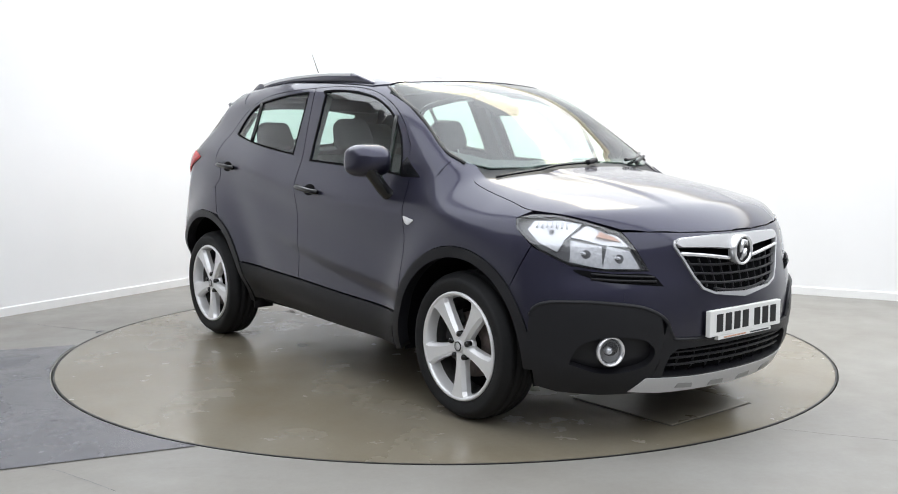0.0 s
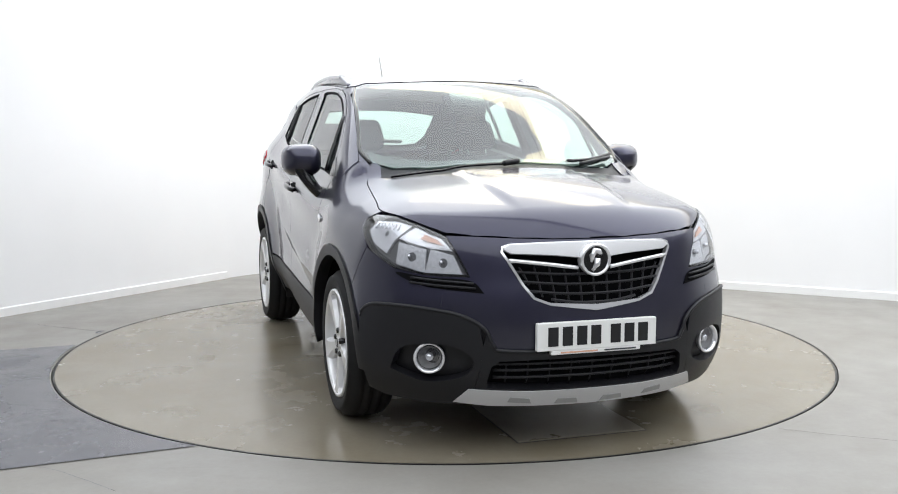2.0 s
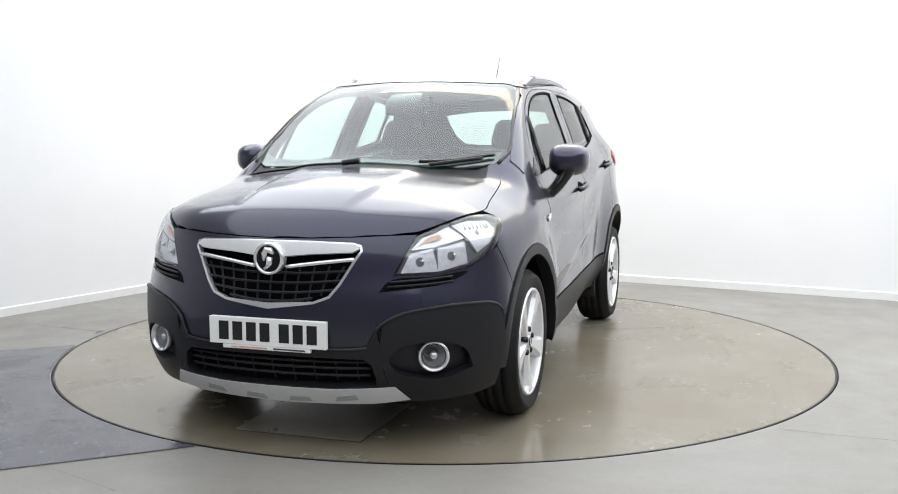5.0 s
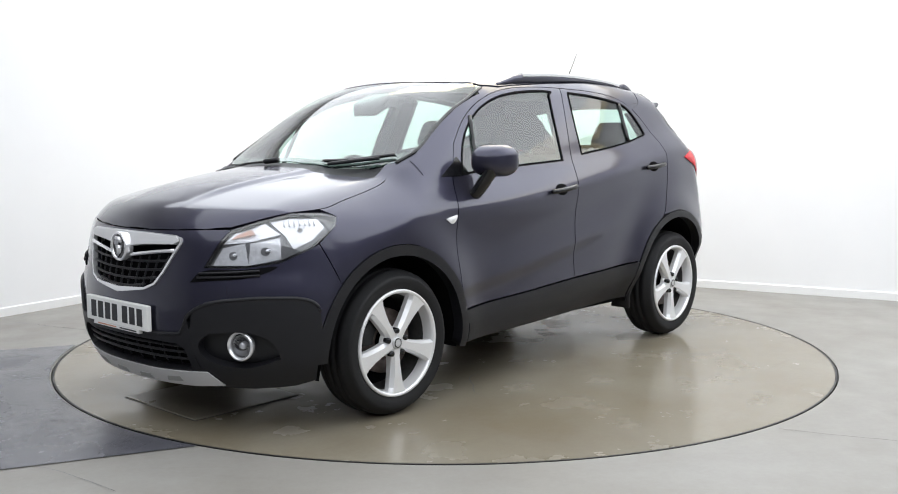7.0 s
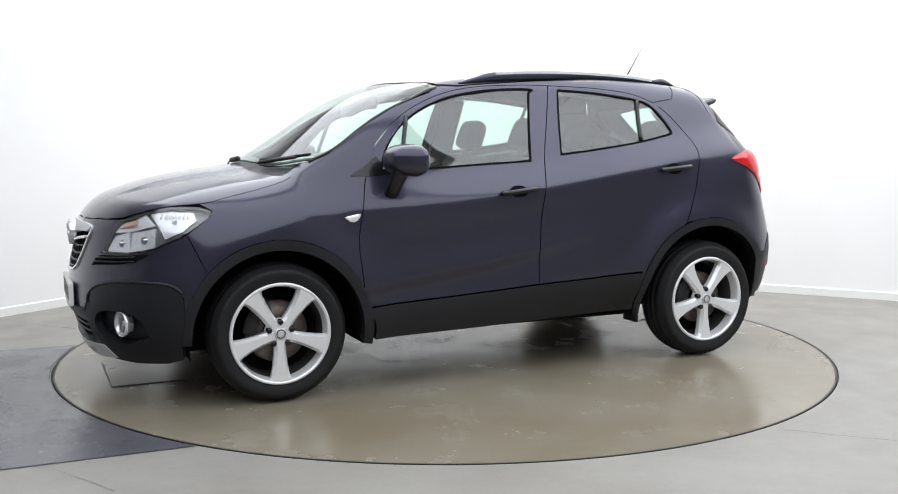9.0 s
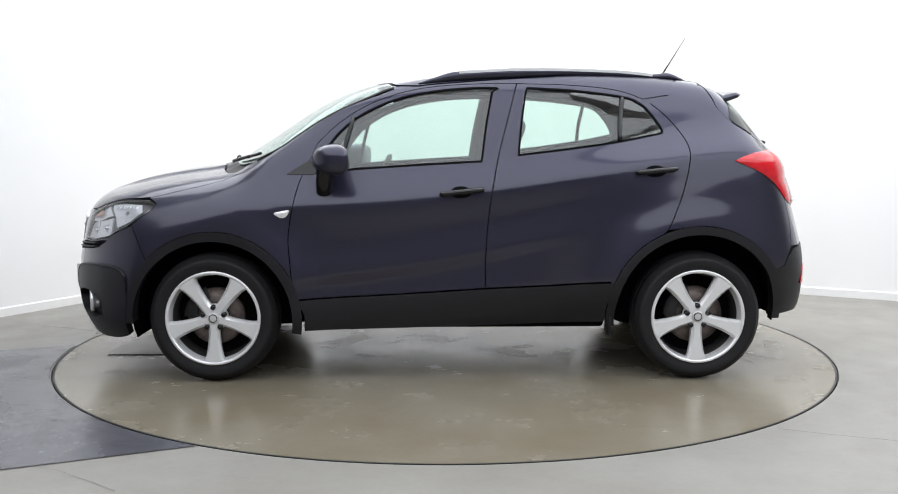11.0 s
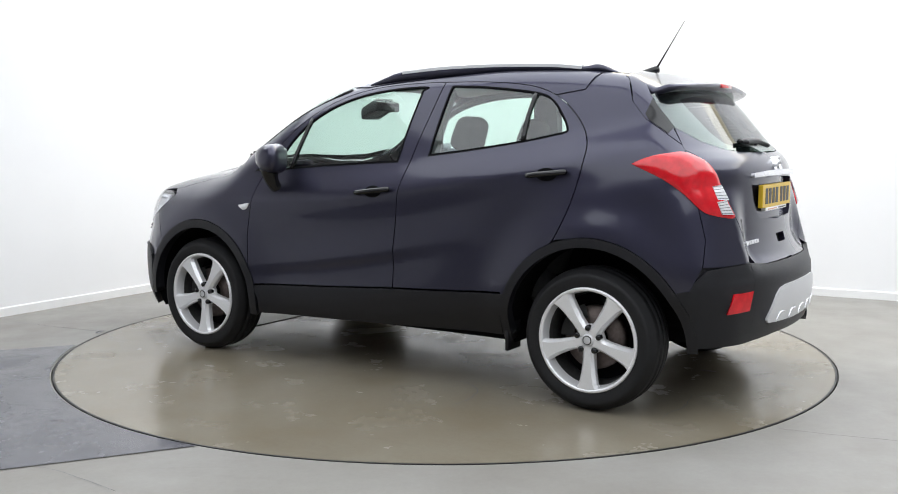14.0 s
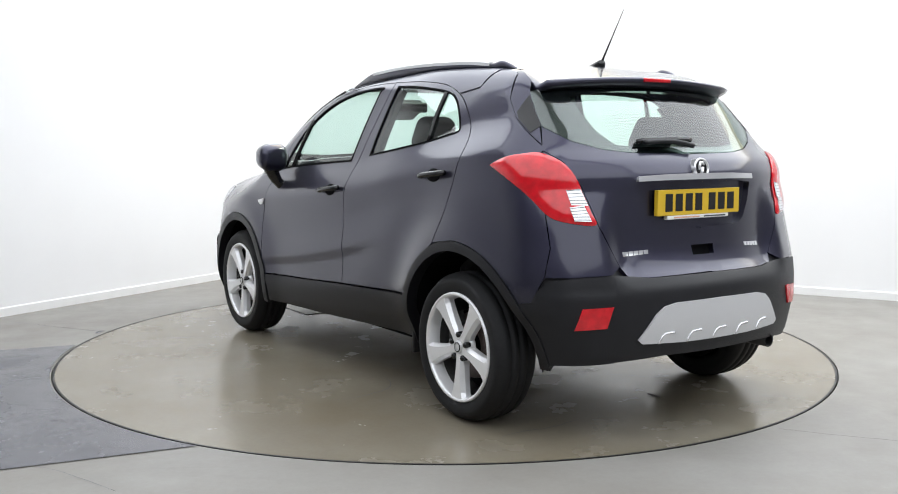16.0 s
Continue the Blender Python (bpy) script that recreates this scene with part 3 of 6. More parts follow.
def panel(name, ring3, d, mat, parent=None, label="", both=False, **kw):
    """Panels on the body as parts; both: one on each side of the car."""
    obs = []
    for mir in ((False, True) if both else (False,)):
        verts, faces, norms, nv = sheet(ring3, d, mirror=mir, **kw)
        me = bpy.data.meshes.new(name)
        me.from_pydata(verts, [], faces)
        me.materials.append(mat)
        for f in me.polygons:
            f.use_smooth = True
        me.normals_split_custom_set_from_vertices(norms)
        par = parent if parent is not None else CAR
        if isinstance(par, (list, tuple)):
            par = par[1] if mir else par[0]
        obs.append(part(name, me, mat, par, label))
    return obs if both else obs[0]


def both_sides(ring):
    """A ring for the whole width out of its left half (from the middle to the middle)."""
    r = np.asarray(ring)
    return np.concatenate([r, (r * np.array([1, -1, 1]))[::-1]])


# ---------------------------------------------------------------- body lines, seen from the side (x, z)
ROOF_EDGE = spline([-1.5, -1.1, -0.8, -0.4, 0.0, 0.2, 0.5, 0.8, 1.1], [0.535, 0.555, 0.575, 0.585, 0.59, 0.59, 0.615, 0.66, 0.715])


def edge_z(x, y=None):
    return on_top([(x, float(ROOF_EDGE(np.array(x))))])[0]


CANT = [edge_z(x) for x in (1.02, 0.9, 0.75, 0.6, 0.45, 0.3, 0.15, 0.0, -0.2, -0.4, -0.6, -0.8, -1.0, -1.2, -1.4)]
DOOR_TOP = smooth_line([(0.735, 1.225), (0.62, 1.335), (0.48, 1.425), (0.30, 1.495), (0.10, 1.532), (-0.15, 1.546), (-0.33, 1.546)])
REAR_TOP = smooth_line([(-0.33, 1.546), (-0.60, 1.538), (-0.85, 1.512), (-1.0, 1.462), (-1.10, 1.39), (-1.18, 1.30), (-1.225, 1.21), (-1.22, 1.11), (-1.185, 0.97), (-1.135, 0.84), (-1.085, 0.74)])
B_GAP = smooth_line([(-0.33, 1.546), (-0.275, 1.35), (-0.225, 1.167), (-0.178, 0.93), (-0.155, 0.69), (-0.150, 0.468)])
A_GAP = smooth_line([(0.735, 1.225), (0.80, 1.08), (0.835, 0.98), (0.876, 0.76), (0.868, 0.60), (0.852, 0.43)])
ARCH_F, ARCH_R = 0.417, 0.436
CZ_F, CZ_R = 0.302, 0.313
WIN_F = outline(smooth_line([(0.735, 1.068), (0.60, 1.082), (0.30, 1.103), (-0.135, 1.128)]), smooth_line([(-0.135, 1.128), (-0.165, 1.33), (-0.20, 1.500)]),
                smooth_line([(-0.20, 1.500), (-0.225, 1.522), (-0.10, 1.524), (0.10, 1.508), (0.30, 1.468), (0.47, 1.398), (0.60, 1.305), (0.69, 1.19), (0.735, 1.068)]))
WIN_R = outline(smooth_line([(-0.325, 1.160), (-0.61, 1.194), (-0.87, 1.232), (-1.075, 1.272)]), smooth_line([(-1.075, 1.272), (-1.10, 1.290), (-1.06, 1.36), (-0.99, 1.437), (-0.89, 1.476), (-0.62, 1.510), (-0.39, 1.524)]),
                smooth_line([(-0.39, 1.524), (-0.375, 1.50), (-0.345, 1.33), (-0.325, 1.160)]))


# ---------------------------------------------------------------- body panels


NOSE_EDGE = [(2.02, 0.46, 0.862), (2.075, 0.32, 0.858), (2.11, 0.16, 0.855), (2.12, 0.0, 0.854)]


def build_body():
    # bonnet: rear edge along the screen, sides along the wings and the lamps
    rear_half = [(1.335, 0.0), (1.325, 0.2), (1.29, 0.42), (1.235, 0.60), (1.165, 0.685)]
    side_l = smooth_line([(1.165, 0.685, 1.05), (1.235, 0.703, 1.027), (1.468, 0.722, 0.971), (1.60, 0.735, 0.940), (1.751, 0.700, 0.927), (1.879, 0.632, 0.900), (1.96, 0.560, 0.872)])
    hood = list(on_top(rear_half)) + list(snap(side_l[1:] + NOSE_EDGE))
    panel("bonnet", both_sides(hood), unit((0.45, 0, 1)), M_PAINT, gap=0.002, step=0.018, label="dark navy metallic bonnet with raised middle")

    def halfring(rows):
        return both_sides(on_top(rows))
    # windscreen, scuttle and roof
    sides = [(x, float(ROOF_EDGE(np.array(x))) - 0.010) for x in (0.95, 0.8, 0.65, 0.5, 0.4)]
    glass = [(1.265, 0.0), (1.255, 0.2), (1.215, 0.40), (1.15, 0.565), (1.06, 0.66)] + sides + [(0.335, 0.566), (0.39, 0.45), (0.445, 0.25), (0.465, 0.0)]
    panel("windscreen", halfring(glass), TOPD, M_SCREEN, gap=0.001, proud=-0.003, rim=0.006, label="green-tinted windscreen")
    frit = [(1.265, 0.0), (1.255, 0.2), (1.215, 0.40), (1.15, 0.565), (1.06, 0.645), (0.98, 0.655), (1.02, 0.615), (1.10, 0.535), (1.17, 0.38), (1.215, 0.2), (1.225, 0.0)]
    panel("screen_border", halfring(frit), TOPD, M_GLOSSBLACK, proud=-0.008, rim=0.0, step=0.025, label="black printed border of the windscreen")
    scut = [(1.33, 0.0), (1.32, 0.2), (1.285, 0.42), (1.23, 0.60), (1.16, 0.68), (1.07, 0.655), (1.155, 0.57), (1.22, 0.40), (1.258, 0.2), (1.268, 0.0)]
    panel("scuttle", halfring(scut), TOPD, M_CLAD, proud=-0.010, rim=0.02, step=0.025, label="black plastic scuttle below the windscreen")
    roof = [(0.46, 0.0), (0.44, 0.25), (0.385, 0.45), (0.325, 0.555)] + [(x, float(ROOF_EDGE(np.array(x))) - 0.004) for x in (0.2, 0.0, -0.2, -0.4, -0.6, -0.8, -1.0, -1.2, -1.31)] + [(-1.335, 0.4), (-1.355, 0.2), (-1.36, 0.0)]
    panel("roof", halfring(roof), TOPD, M_PAINT, gap=0.002, label="dark navy metallic roof panel")
    # A pillar and cant rail
    pil = list(CANT[:14]) + list(on_side([(-1.15, 1.485)])) + list(on_side(REAR_TOP[:19][::-1])) + list(on_side(DOOR_TOP[::-1])) + list(on_side([(0.80, 1.08), (0.92, 1.06), (1.0, 1.065)]))
    panel("side_frame", pil, SHOULDER, M_PAINT, gap=0.001, both=True, step=0.025)
    inner = list(on_top([(x, float(ROOF_EDGE(np.array(x))) - 0.05) for x in (0.36, 0.25, 0.1, -0.1, -0.3, -0.5, -0.7, -0.9, -1.1, -1.25, -1.36)])) + list(on_side([(-1.36, 1.44), (-1.20, 1.42)])) + list(on_side(REAR_TOP[6:22][::-1])) + list(on_side([(-0.33, 1.55)])) + list(on_side([q for q in DOOR_TOP[::-1] if q[0] < 0.42]))
    panel("cant_rail", inner, SHOULDER, M_PAINT, proud=-0.006, rim=0.01, both=True, step=0.03)
    foot = list(on_top([(0.90, 0.685), (1.03, 0.66), (1.10, 0.615), (1.20, 0.635), (1.18, 0.71)])) + list(on_side([(1.05, 1.03), (0.92, 1.03), (0.79, 1.06), (0.79, 1.13)]))
    panel("pillar_foot", foot, SHOULDER, M_PAINT, proud=-0.005, rim=0.01, both=True, step=0.025)
    for k in (0, 1):
        q = on_top(smooth_line([(1.07, 0.655), (0.95, float(ROOF_EDGE(np.array(0.95))) - 0.006), (0.8, float(ROOF_EDGE(np.array(0.8))) - 0.006), (0.65, float(ROOF_EDGE(np.array(0.65))) - 0.006), (0.5, float(ROOF_EDGE(np.array(0.5))) - 0.006), (0.335, 0.570)], 5))
        q = q - hull_normal(q) * 0.006
        if k:
            q = q * np.array([1, -1, 1])
        bm = bmesh.new()
        tube(bm, [tuple(p) for p in q], 0.010, 8)
        part("screen_seal", bm, M_GLOSSBLACK, CAR, "black windscreen seal")
    # front wings: along the bonnet, round the lamp, over the arch and up the door gap
    arch2 = on_side(arc(AXLE, CZ_F, ARCH_F + 0.05, 43, 168, 36))
    gap_up = on_side([q for q in A_GAP[::-1] if q[1] > 0.425])
    wing = list(on_side([(0.80, 1.085), (0.90, 1.075), (1.0, 1.075)])) + list(on_top([(1.1, 0.69)])) + list(snap(side_l[:20])) + list(snap([(1.575, 0.79, 0.912), (1.60, 0.82, 0.88), (1.655, 0.835, 0.845), (1.70, 0.825, 0.805), (1.665, 0.86, 0.72)])) + list(arch2) + list(gap_up)
    panel("front_wing", wing, unit((0.12, 0.85, 0.5)), M_PAINT, gap=0.002, both=True, label="dark navy front wing")
    # doors
    fdoor = outline(DOOR_TOP, B_GAP, [(-0.15, 0.468), (0.3, 0.44), (0.852, 0.413)], A_GAP[::-1])
    fd = panel("front_door", on_side(fdoor), SIDE, M_PAINT, gap=0.0028, both=True, step=0.017, holes=[on_side(WIN_F)], label="dark navy front door")
    rarch = [q for q in arc(-AXLE, CZ_R, ARCH_R + 0.045, 88, 14, 30)]
    rbot = rarch[-1]
    cut = [q for q in REAR_TOP if math.hypot(q[0] + AXLE, q[1] - CZ_R) > ARCH_R + 0.05]
    rarch2 = [q for q in rarch if q[0] > cut[-1][0] + 0.005]
    rdoor = outline(B_GAP[::-1], cut, rarch2, [(rbot[0], 0.50), (-0.5, 0.482), (-0.15, 0.468)])
    rd = panel("rear_door", on_side(rdoor), SIDE, M_PAINT, gap=0.0028, both=True, step=0.017, holes=[on_side(WIN_R)], label="dark navy rear door")
    # quarter panel between rear door, roof, tailgate and rear arch
    qarch = arc(-AXLE, CZ_R, ARCH_R + 0.045, 88, 168, 30)
    cut_up = [q for q in REAR_TOP[20:] if math.hypot(q[0] + AXLE, q[1] - CZ_R) > ARCH_R + 0.05]
    quarter = list(on_side(cut_up[::-1])) + list(on_side([(-1.15, 1.482)])) + [edge_z(-1.2), edge_z(-1.32)] + list(on_side([(-1.40, 1.42), (-1.48, 1.335), (-1.58, 1.27), (-1.66, 1.21), (-1.69, 1.15), (-1.75, 0.95), (-1.79, 0.80), (-1.79, 0.68), (-1.75, 0.58)])) + list(on_side([q for q in qarch if q[0] < cut_up[-1][0] - 0.005][::-1]))
    panel("rear_quarter", quarter, unit((-0.35, 0.9, 0.2)), M_PAINT, gap=0.0025, both=True, label="dark navy rear quarter panel")
    cor = [edge_z(-1.315)] + list(on_side([(-1.40, 1.42), (-1.48, 1.335), (-1.58, 1.27)])) + list(snap([(-1.605, 0.660, 1.306), (-1.50, 0.632, 1.42), (-1.46, 0.608, 1.455), (-1.42, 0.57, 1.50)]))
    panel("corner_trim", cor, unit((-0.7, 0.8, 0.5)), M_PAINT, both=True, gap=0.0, rim=0.02, step=0.02)
    wedge = list(on_side([(-1.465, 1.36), (-1.49, 1.33), (-1.585, 1.268)])) + list(snap([(-1.605, 0.660, 1.306), (-1.50, 0.632, 1.42), (-1.475, 0.62, 1.44)]))
    panel("corner_wedge", wedge, unit((-0.7, 0.8, 0.5)), M_GLOSSBLACK, both=True, gap=0.002, proud=0.003, rim=0.004, step=0.02, label="gloss black wedge beside the rear glass")
    # sills and arch cladding
    sill = outline([(0.845, 0.408), (0.3, 0.436), (-0.15, 0.463), (-0.5, 0.477), (-0.845, 0.495)], smooth_line([(-0.845, 0.495), (-0.80, 0.38), (-0.79, 0.275)]), [(-0.79, 0.275), (0.80, 0.245)], smooth_line([(0.80, 0.245), (0.80, 0.33), (0.845, 0.408)]))
    panel("sill_cladding", on_side(sill), SIDE, M_CLAD, gap=0.002, proud=0.004, both=True, rim=0.05, label="black plastic sill cladding")
    for cx, cz, r, nm, a0, a1, wd in ((AXLE, CZ_F, ARCH_F, "front_arch_cladding", -2, 189, 0.05), (-AXLE, CZ_R, ARCH_R, "rear_arch_cladding", -8, 184, 0.045)):
        ring = outline(arc(cx, cz, r + wd, a0, a1, 40), arc(cx, cz, r, a1, a0, 40))
        panel(nm, on_side(ring), SIDE, M_CLAD, gap=0.001, proud=0.008, both=True, rim=0.06, step=0.025, label="black plastic wheel arch trim")
    return fd, rd


FRONT_DOORS, REAR_DOORS = build_body()


# ---------------------------------------------------------------- front end
LAMP = [(2.053, 0.489, 0.705), (2.013, 0.529, 0.794), (1.967, 0.560, 0.858), (1.879, 0.634, 0.892), (1.751, 0.705, 0.920), (1.629, 0.752, 0.922), (1.575, 0.79, 0.908),
        (1.60, 0.82, 0.875), (1.651, 0.833, 0.845), (1.732, 0.815, 0.788), (1.847, 0.746, 0.729), (1.949, 0.647, 0.708)]
GRILLE = [(2.114, 0.0, 0.838), (2.105, 0.175, 0.837), (2.078, 0.335, 0.832), (2.07, 0.366, 0.822), (2.077, 0.373, 0.800), (2.097, 0.346, 0.755), (2.127, 0.298, 0.668), (2.146, 0.259, 0.618), (2.159, 0.195, 0.594), (2.173, 0.0, 0.568)]
CLAD_LINE = smooth_line([(2.174, 0.0, 0.412), (2.13, 0.36, 0.417), (2.113, 0.413, 0.439), (2.101, 0.447, 0.506), (2.056, 0.531, 0.556), (1.964, 0.661, 0.577), (1.878, 0.744, 0.580), (1.784, 0.816, 0.572), (1.735, 0.85, 0.535), (1.725, 0.86, 0.45)], 4)


def ring3(pts):
    return snap(smooth_line(list(pts) + [pts[0]], 4)[:-1])


def along(pts, proud, n=6):
    """Points on a rounded line along the body, so far off it."""
    q = snap(smooth_line(pts, n))
    return q + hull_normal(q) * proud


def ribbon(name, pts, r, mat, parent, proud=0.0, squash=1.0, n=6, label="", mirror=False, sides=8):
    q = along(pts, proud, n)
    if mirror:
        q = q * np.array([1, -1, 1])
    bm = bmesh.new()
    tube(bm, [tuple(p) for p in q], r, sides, squash=squash)
    bmesh.ops.recalc_face_normals(bm, faces=bm.faces)
    return part(name, bm, mat, parent, label)


def build_front():
    lamp = snap(LAMP)
    # painted bumper: middle with the grille opening, and a corner on each side
    mid = list(snap([(2.12, 0.0, 0.852), (2.11, 0.16, 0.853), (2.075, 0.32, 0.856), (2.02, 0.46, 0.860), (1.965, 0.560, 0.862), (2.013, 0.527, 0.794), (2.050, 0.487, 0.703), (2.0, 0.595, 0.704)])) + list(snap([(2.02, 0.595, 0.64), (2.01, 0.595, 0.572)])) + list(snap([q for q in CLAD_LINE if q[1] < 0.59][::-1]))
    gr = snap(GRILLE)
    panel("front_bumper", both_sides(mid), FRONT, M_PAINT, holes=[both_sides(gr)], rim=0.03, step=0.03, label="dark navy front bumper")
    cor = list(snap([(2.01, 0.595, 0.572), (2.02, 0.595, 0.64), (2.0, 0.595, 0.704), (1.949, 0.647, 0.705), (1.847, 0.746, 0.726), (1.732, 0.815, 0.785), (1.70, 0.825, 0.800), (1.665, 0.86, 0.715)])) + list(on_side(arc(AXLE, CZ_F, ARCH_F + 0.05, 43, 13, 10))) + list(snap([q for q in CLAD_LINE if q[1] > 0.60][::-1]))
    panel("bumper_corner", cor, unit((0.75, 1, 0.1)), M_PAINT, both=True, rim=0.02, step=0.03)
    # black lower bumper with the air intake and the fog lamp pods
    low = list(snap([q for q in CLAD_LINE if q[1] < 0.446])) + list(snap([(2.10, 0.45, 0.44), (2.085, 0.455, 0.35), (2.04, 0.47, 0.25), (2.0, 0.47, 0.195), (2.05, 0.3, 0.185), (2.09, 0.0, 0.18)]))
    intake = snap([(2.169, 0.0, 0.385), (2.145, 0.25, 0.382), (2.115, 0.385, 0.378), (2.10, 0.415, 0.355), (2.075, 0.425, 0.30), (2.06, 0.42, 0.272), (2.10, 0.25, 0.262), (2.13, 0.0, 0.256)])
    panel("lower_bumper", both_sides(low), FRONT, M_CLAD, proud=0.010, holes=[both_sides(intake)], rim=0.04, step=0.03, label="black plastic lower bumper")
    pod = ring3([(1.86, 0.755, 0.325), (1.895, 0.725, 0.408), (1.97, 0.64, 0.44), (2.055, 0.53, 0.428), (2.075, 0.48, 0.375), (2.045, 0.515, 0.315), (1.95, 0.64, 0.288)])
    lowc = list(snap([(2.04, 0.47, 0.25), (2.085, 0.455, 0.35), (2.10, 0.45, 0.44)])) + list(snap([q for q in CLAD_LINE if q[1] > 0.448])) + list(on_side(arc(AXLE, CZ_F, ARCH_F + 0.04, 14, -3, 8))) + list(snap([(1.735, 0.83, 0.212), (1.80, 0.77, 0.192), (1.90, 0.63, 0.19), (2.0, 0.47, 0.195)]))
    corners = panel("lower_bumper_corner", lowc, unit((1, 0.8, 0)), M_CLAD, both=True, proud=0.010, holes=[pod], rim=0.04, step=0.03, label="black plastic bumper corner with fog lamp recess")
    panel("recess_back", pod, unit((1, 0.8, 0)), M_CLAD, both=True, parent=corners, gap=-0.012, proud=-0.035, rim=0.0, step=0.03)
    for s in (1, -1):
        ribbon("bumper_ridge", CLAD_LINE[2:-3], 0.0085, M_CLAD, CAR, 0.0055, n=2, mirror=s < 0, label="raised black ridge round the bumper cladding")
    web = snap([(2.1, 0.34, 0.55), (2.05, 0.52, 0.62), (1.98, 0.64, 0.64), (1.98, 0.64, 0.54), (2.05, 0.52, 0.49), (2.09, 0.455, 0.38), (2.1, 0.435, 0.38), (2.12, 0.36, 0.40)])
    panel("bumper_web", web, unit((1, 0.4, 0)), M_CLAD, both=True, proud=-0.012, rim=0.0, step=0.04)
    panel("intake_back", both_sides(intake), FRONT, M_DARK, gap=-0.03, proud=-0.03, rim=0.0)
    for z in (0.30, 0.335, 0.362):
        ribbon("intake_bar", [(2.10, -0.41, z), (2.14, -0.2, z), (2.15, 0.0, z), (2.14, 0.2, z), (2.10, 0.41, z)], 0.006, M_CLAD, CAR, -0.012)
    for i in range(-4, 5):
        y = i * 0.09
        ribbon("intake_rib", [(2.12, y, 0.375), (2.12, y, 0.32), (2.11, y, 0.265)], 0.004, M_CLAD, CAR, -0.02, n=3)
    # silver skid plate with three notches
    skid = snap([(2.129, 0.0, 0.250), (2.10, 0.25, 0.255), (2.03, 0.485, 0.268), (1.985, 0.535, 0.20), (2.03, 0.40, 0.188), (2.075, 0.2, 0.183), (2.088, 0.0, 0.180)])
    sp = panel("skid_plate", both_sides(skid), unit((1, 0, -0.1)), M_SILVER, proud=0.014, rim=0.02, step=0.025, label="silver plastic front skid plate")
    # notches: flat patches on the plate, the recess shade put into their grey
    for y in (-0.29, -0.09, 0.11, 0.31):
        notch = snap([(2.1, y - 0.055, 0.185), (2.1, y + 0.045, 0.185), (2.1, y + 0.035, 0.215), (2.1, y - 0.045, 0.215)])
        panel("notch", notch, FRONT, M_NOTCH, sp, proud=0.0165, rim=0.004, step=0.03, label="darker patch for a shaded recess in the skid plate")
    # grille: chrome surround, two chrome bars and the black honeycomb
    g = tagged(new("grille"), "black mesh grille with chrome surround")
    g.parent = CAR
    inner = inset_of(gr, 0.010)
    panel("grille_back", both_sides(gr), FRONT, M_DARK, g, gap=-0.012, proud=-0.05, rim=0.0)
    panel("surround", both_sides(gr), FRONT, M_CHROME, g, "chrome grille surround", proud=0.008, rim=0.02, step=0.02, holes=[both_sides(inner)])
    bar = snap([(2.116, 0.0, 0.834), (2.106, 0.175, 0.833), (2.08, 0.34, 0.826), (2.077, 0.362, 0.81), (2.09, 0.335, 0.795), (2.115, 0.17, 0.785), (2.13, 0.06, 0.775), (2.14, 0.0, 0.772)])
    panel("chrome_bar", both_sides(bar), FRONT, M_SILVER, g, "bright silver upper grille bar", proud=0.012, rim=0.025, step=0.02)
    for s in (1, -1):
        b2 = [(2.10, s * 0.345, 0.770), (2.12, s * 0.20, 0.752), (2.14, s * 0.07, 0.735)]
        ribbon("lower_chrome_bar", b2, 0.0085, M_CHROME, g, 0.006, label="thin chrome lower grille bar")
    for z, w in ((0.715, 0.32), (0.675, 0.30), (0.635, 0.265), (0.60, 0.18)):
        ribbon("grille_bar", [(2.12, -w, z + 0.012), (2.15, -w / 2, z + 0.002), (2.16, 0, z), (2.15, w / 2, z + 0.002), (2.12, w, z + 0.012)], 0.0055, M_CLAD, g, -0.006)
    for i in range(-5, 6):
        y = i * 0.058
        zlo = 0.575 + abs(y) * 0.12 + max(0, abs(y) - 0.2) * 0.8
        if zlo < 0.70:
            ribbon("grille_rib", [(2.12, y * 1.06, 0.745), (2.14, y, (0.745 + zlo) / 2), (2.16, y * 0.95, zlo)], 0.0045, M_CLAD, g, -0.010, n=4)
    badge("front_badge", (2.15, 0.0, 0.772), FRONT, 0.066, g, 0.026)
    # headlamps
    for s in (1, -1):
        side_lamp(s)
    # louvres below the lamps
    vent = ring3([(2.085, 0.44, 0.640), (2.055, 0.49, 0.690), (1.96, 0.63, 0.697), (1.86, 0.735, 0.712), (1.895, 0.705, 0.685), (1.97, 0.635, 0.66)])
    vs = panel("lamp_vent", vent, unit((1, 0.7, 0)), M_DARK, both=True, proud=0.004, rim=0.012, step=0.02, label="black louvred vent below the headlamp")
    for j, z in enumerate((0.660, 0.680)):
        for k, v in enumerate(vs):
            ribbon("louvre", [(2.07, 0.47 + 0.01 * j, z), (1.99, 0.60, z + 0.006), (1.915, 0.69, z + 0.014)], 0.005, M_CLAD, v, 0.009, mirror=bool(k), n=4)
    # fog lamps
    for s in (1, -1):
        m = frame_on((1.985, 0.637, 0.377), unit((1, 0.35, 0)), s, -0.02)
        fog = tagged(new("fog_lamp"), "round fog lamp with chrome ring")
        fog.parent = CAR
        bm = bmesh.new()
        lathe(bm, [(0.052, 0.0), (0.063, 0.004), (0.064, 0.02), (0.0605, 0.027), (0.0545, 0.026), (0.050, 0.008), (0.048, -0.02)], 32, "x")
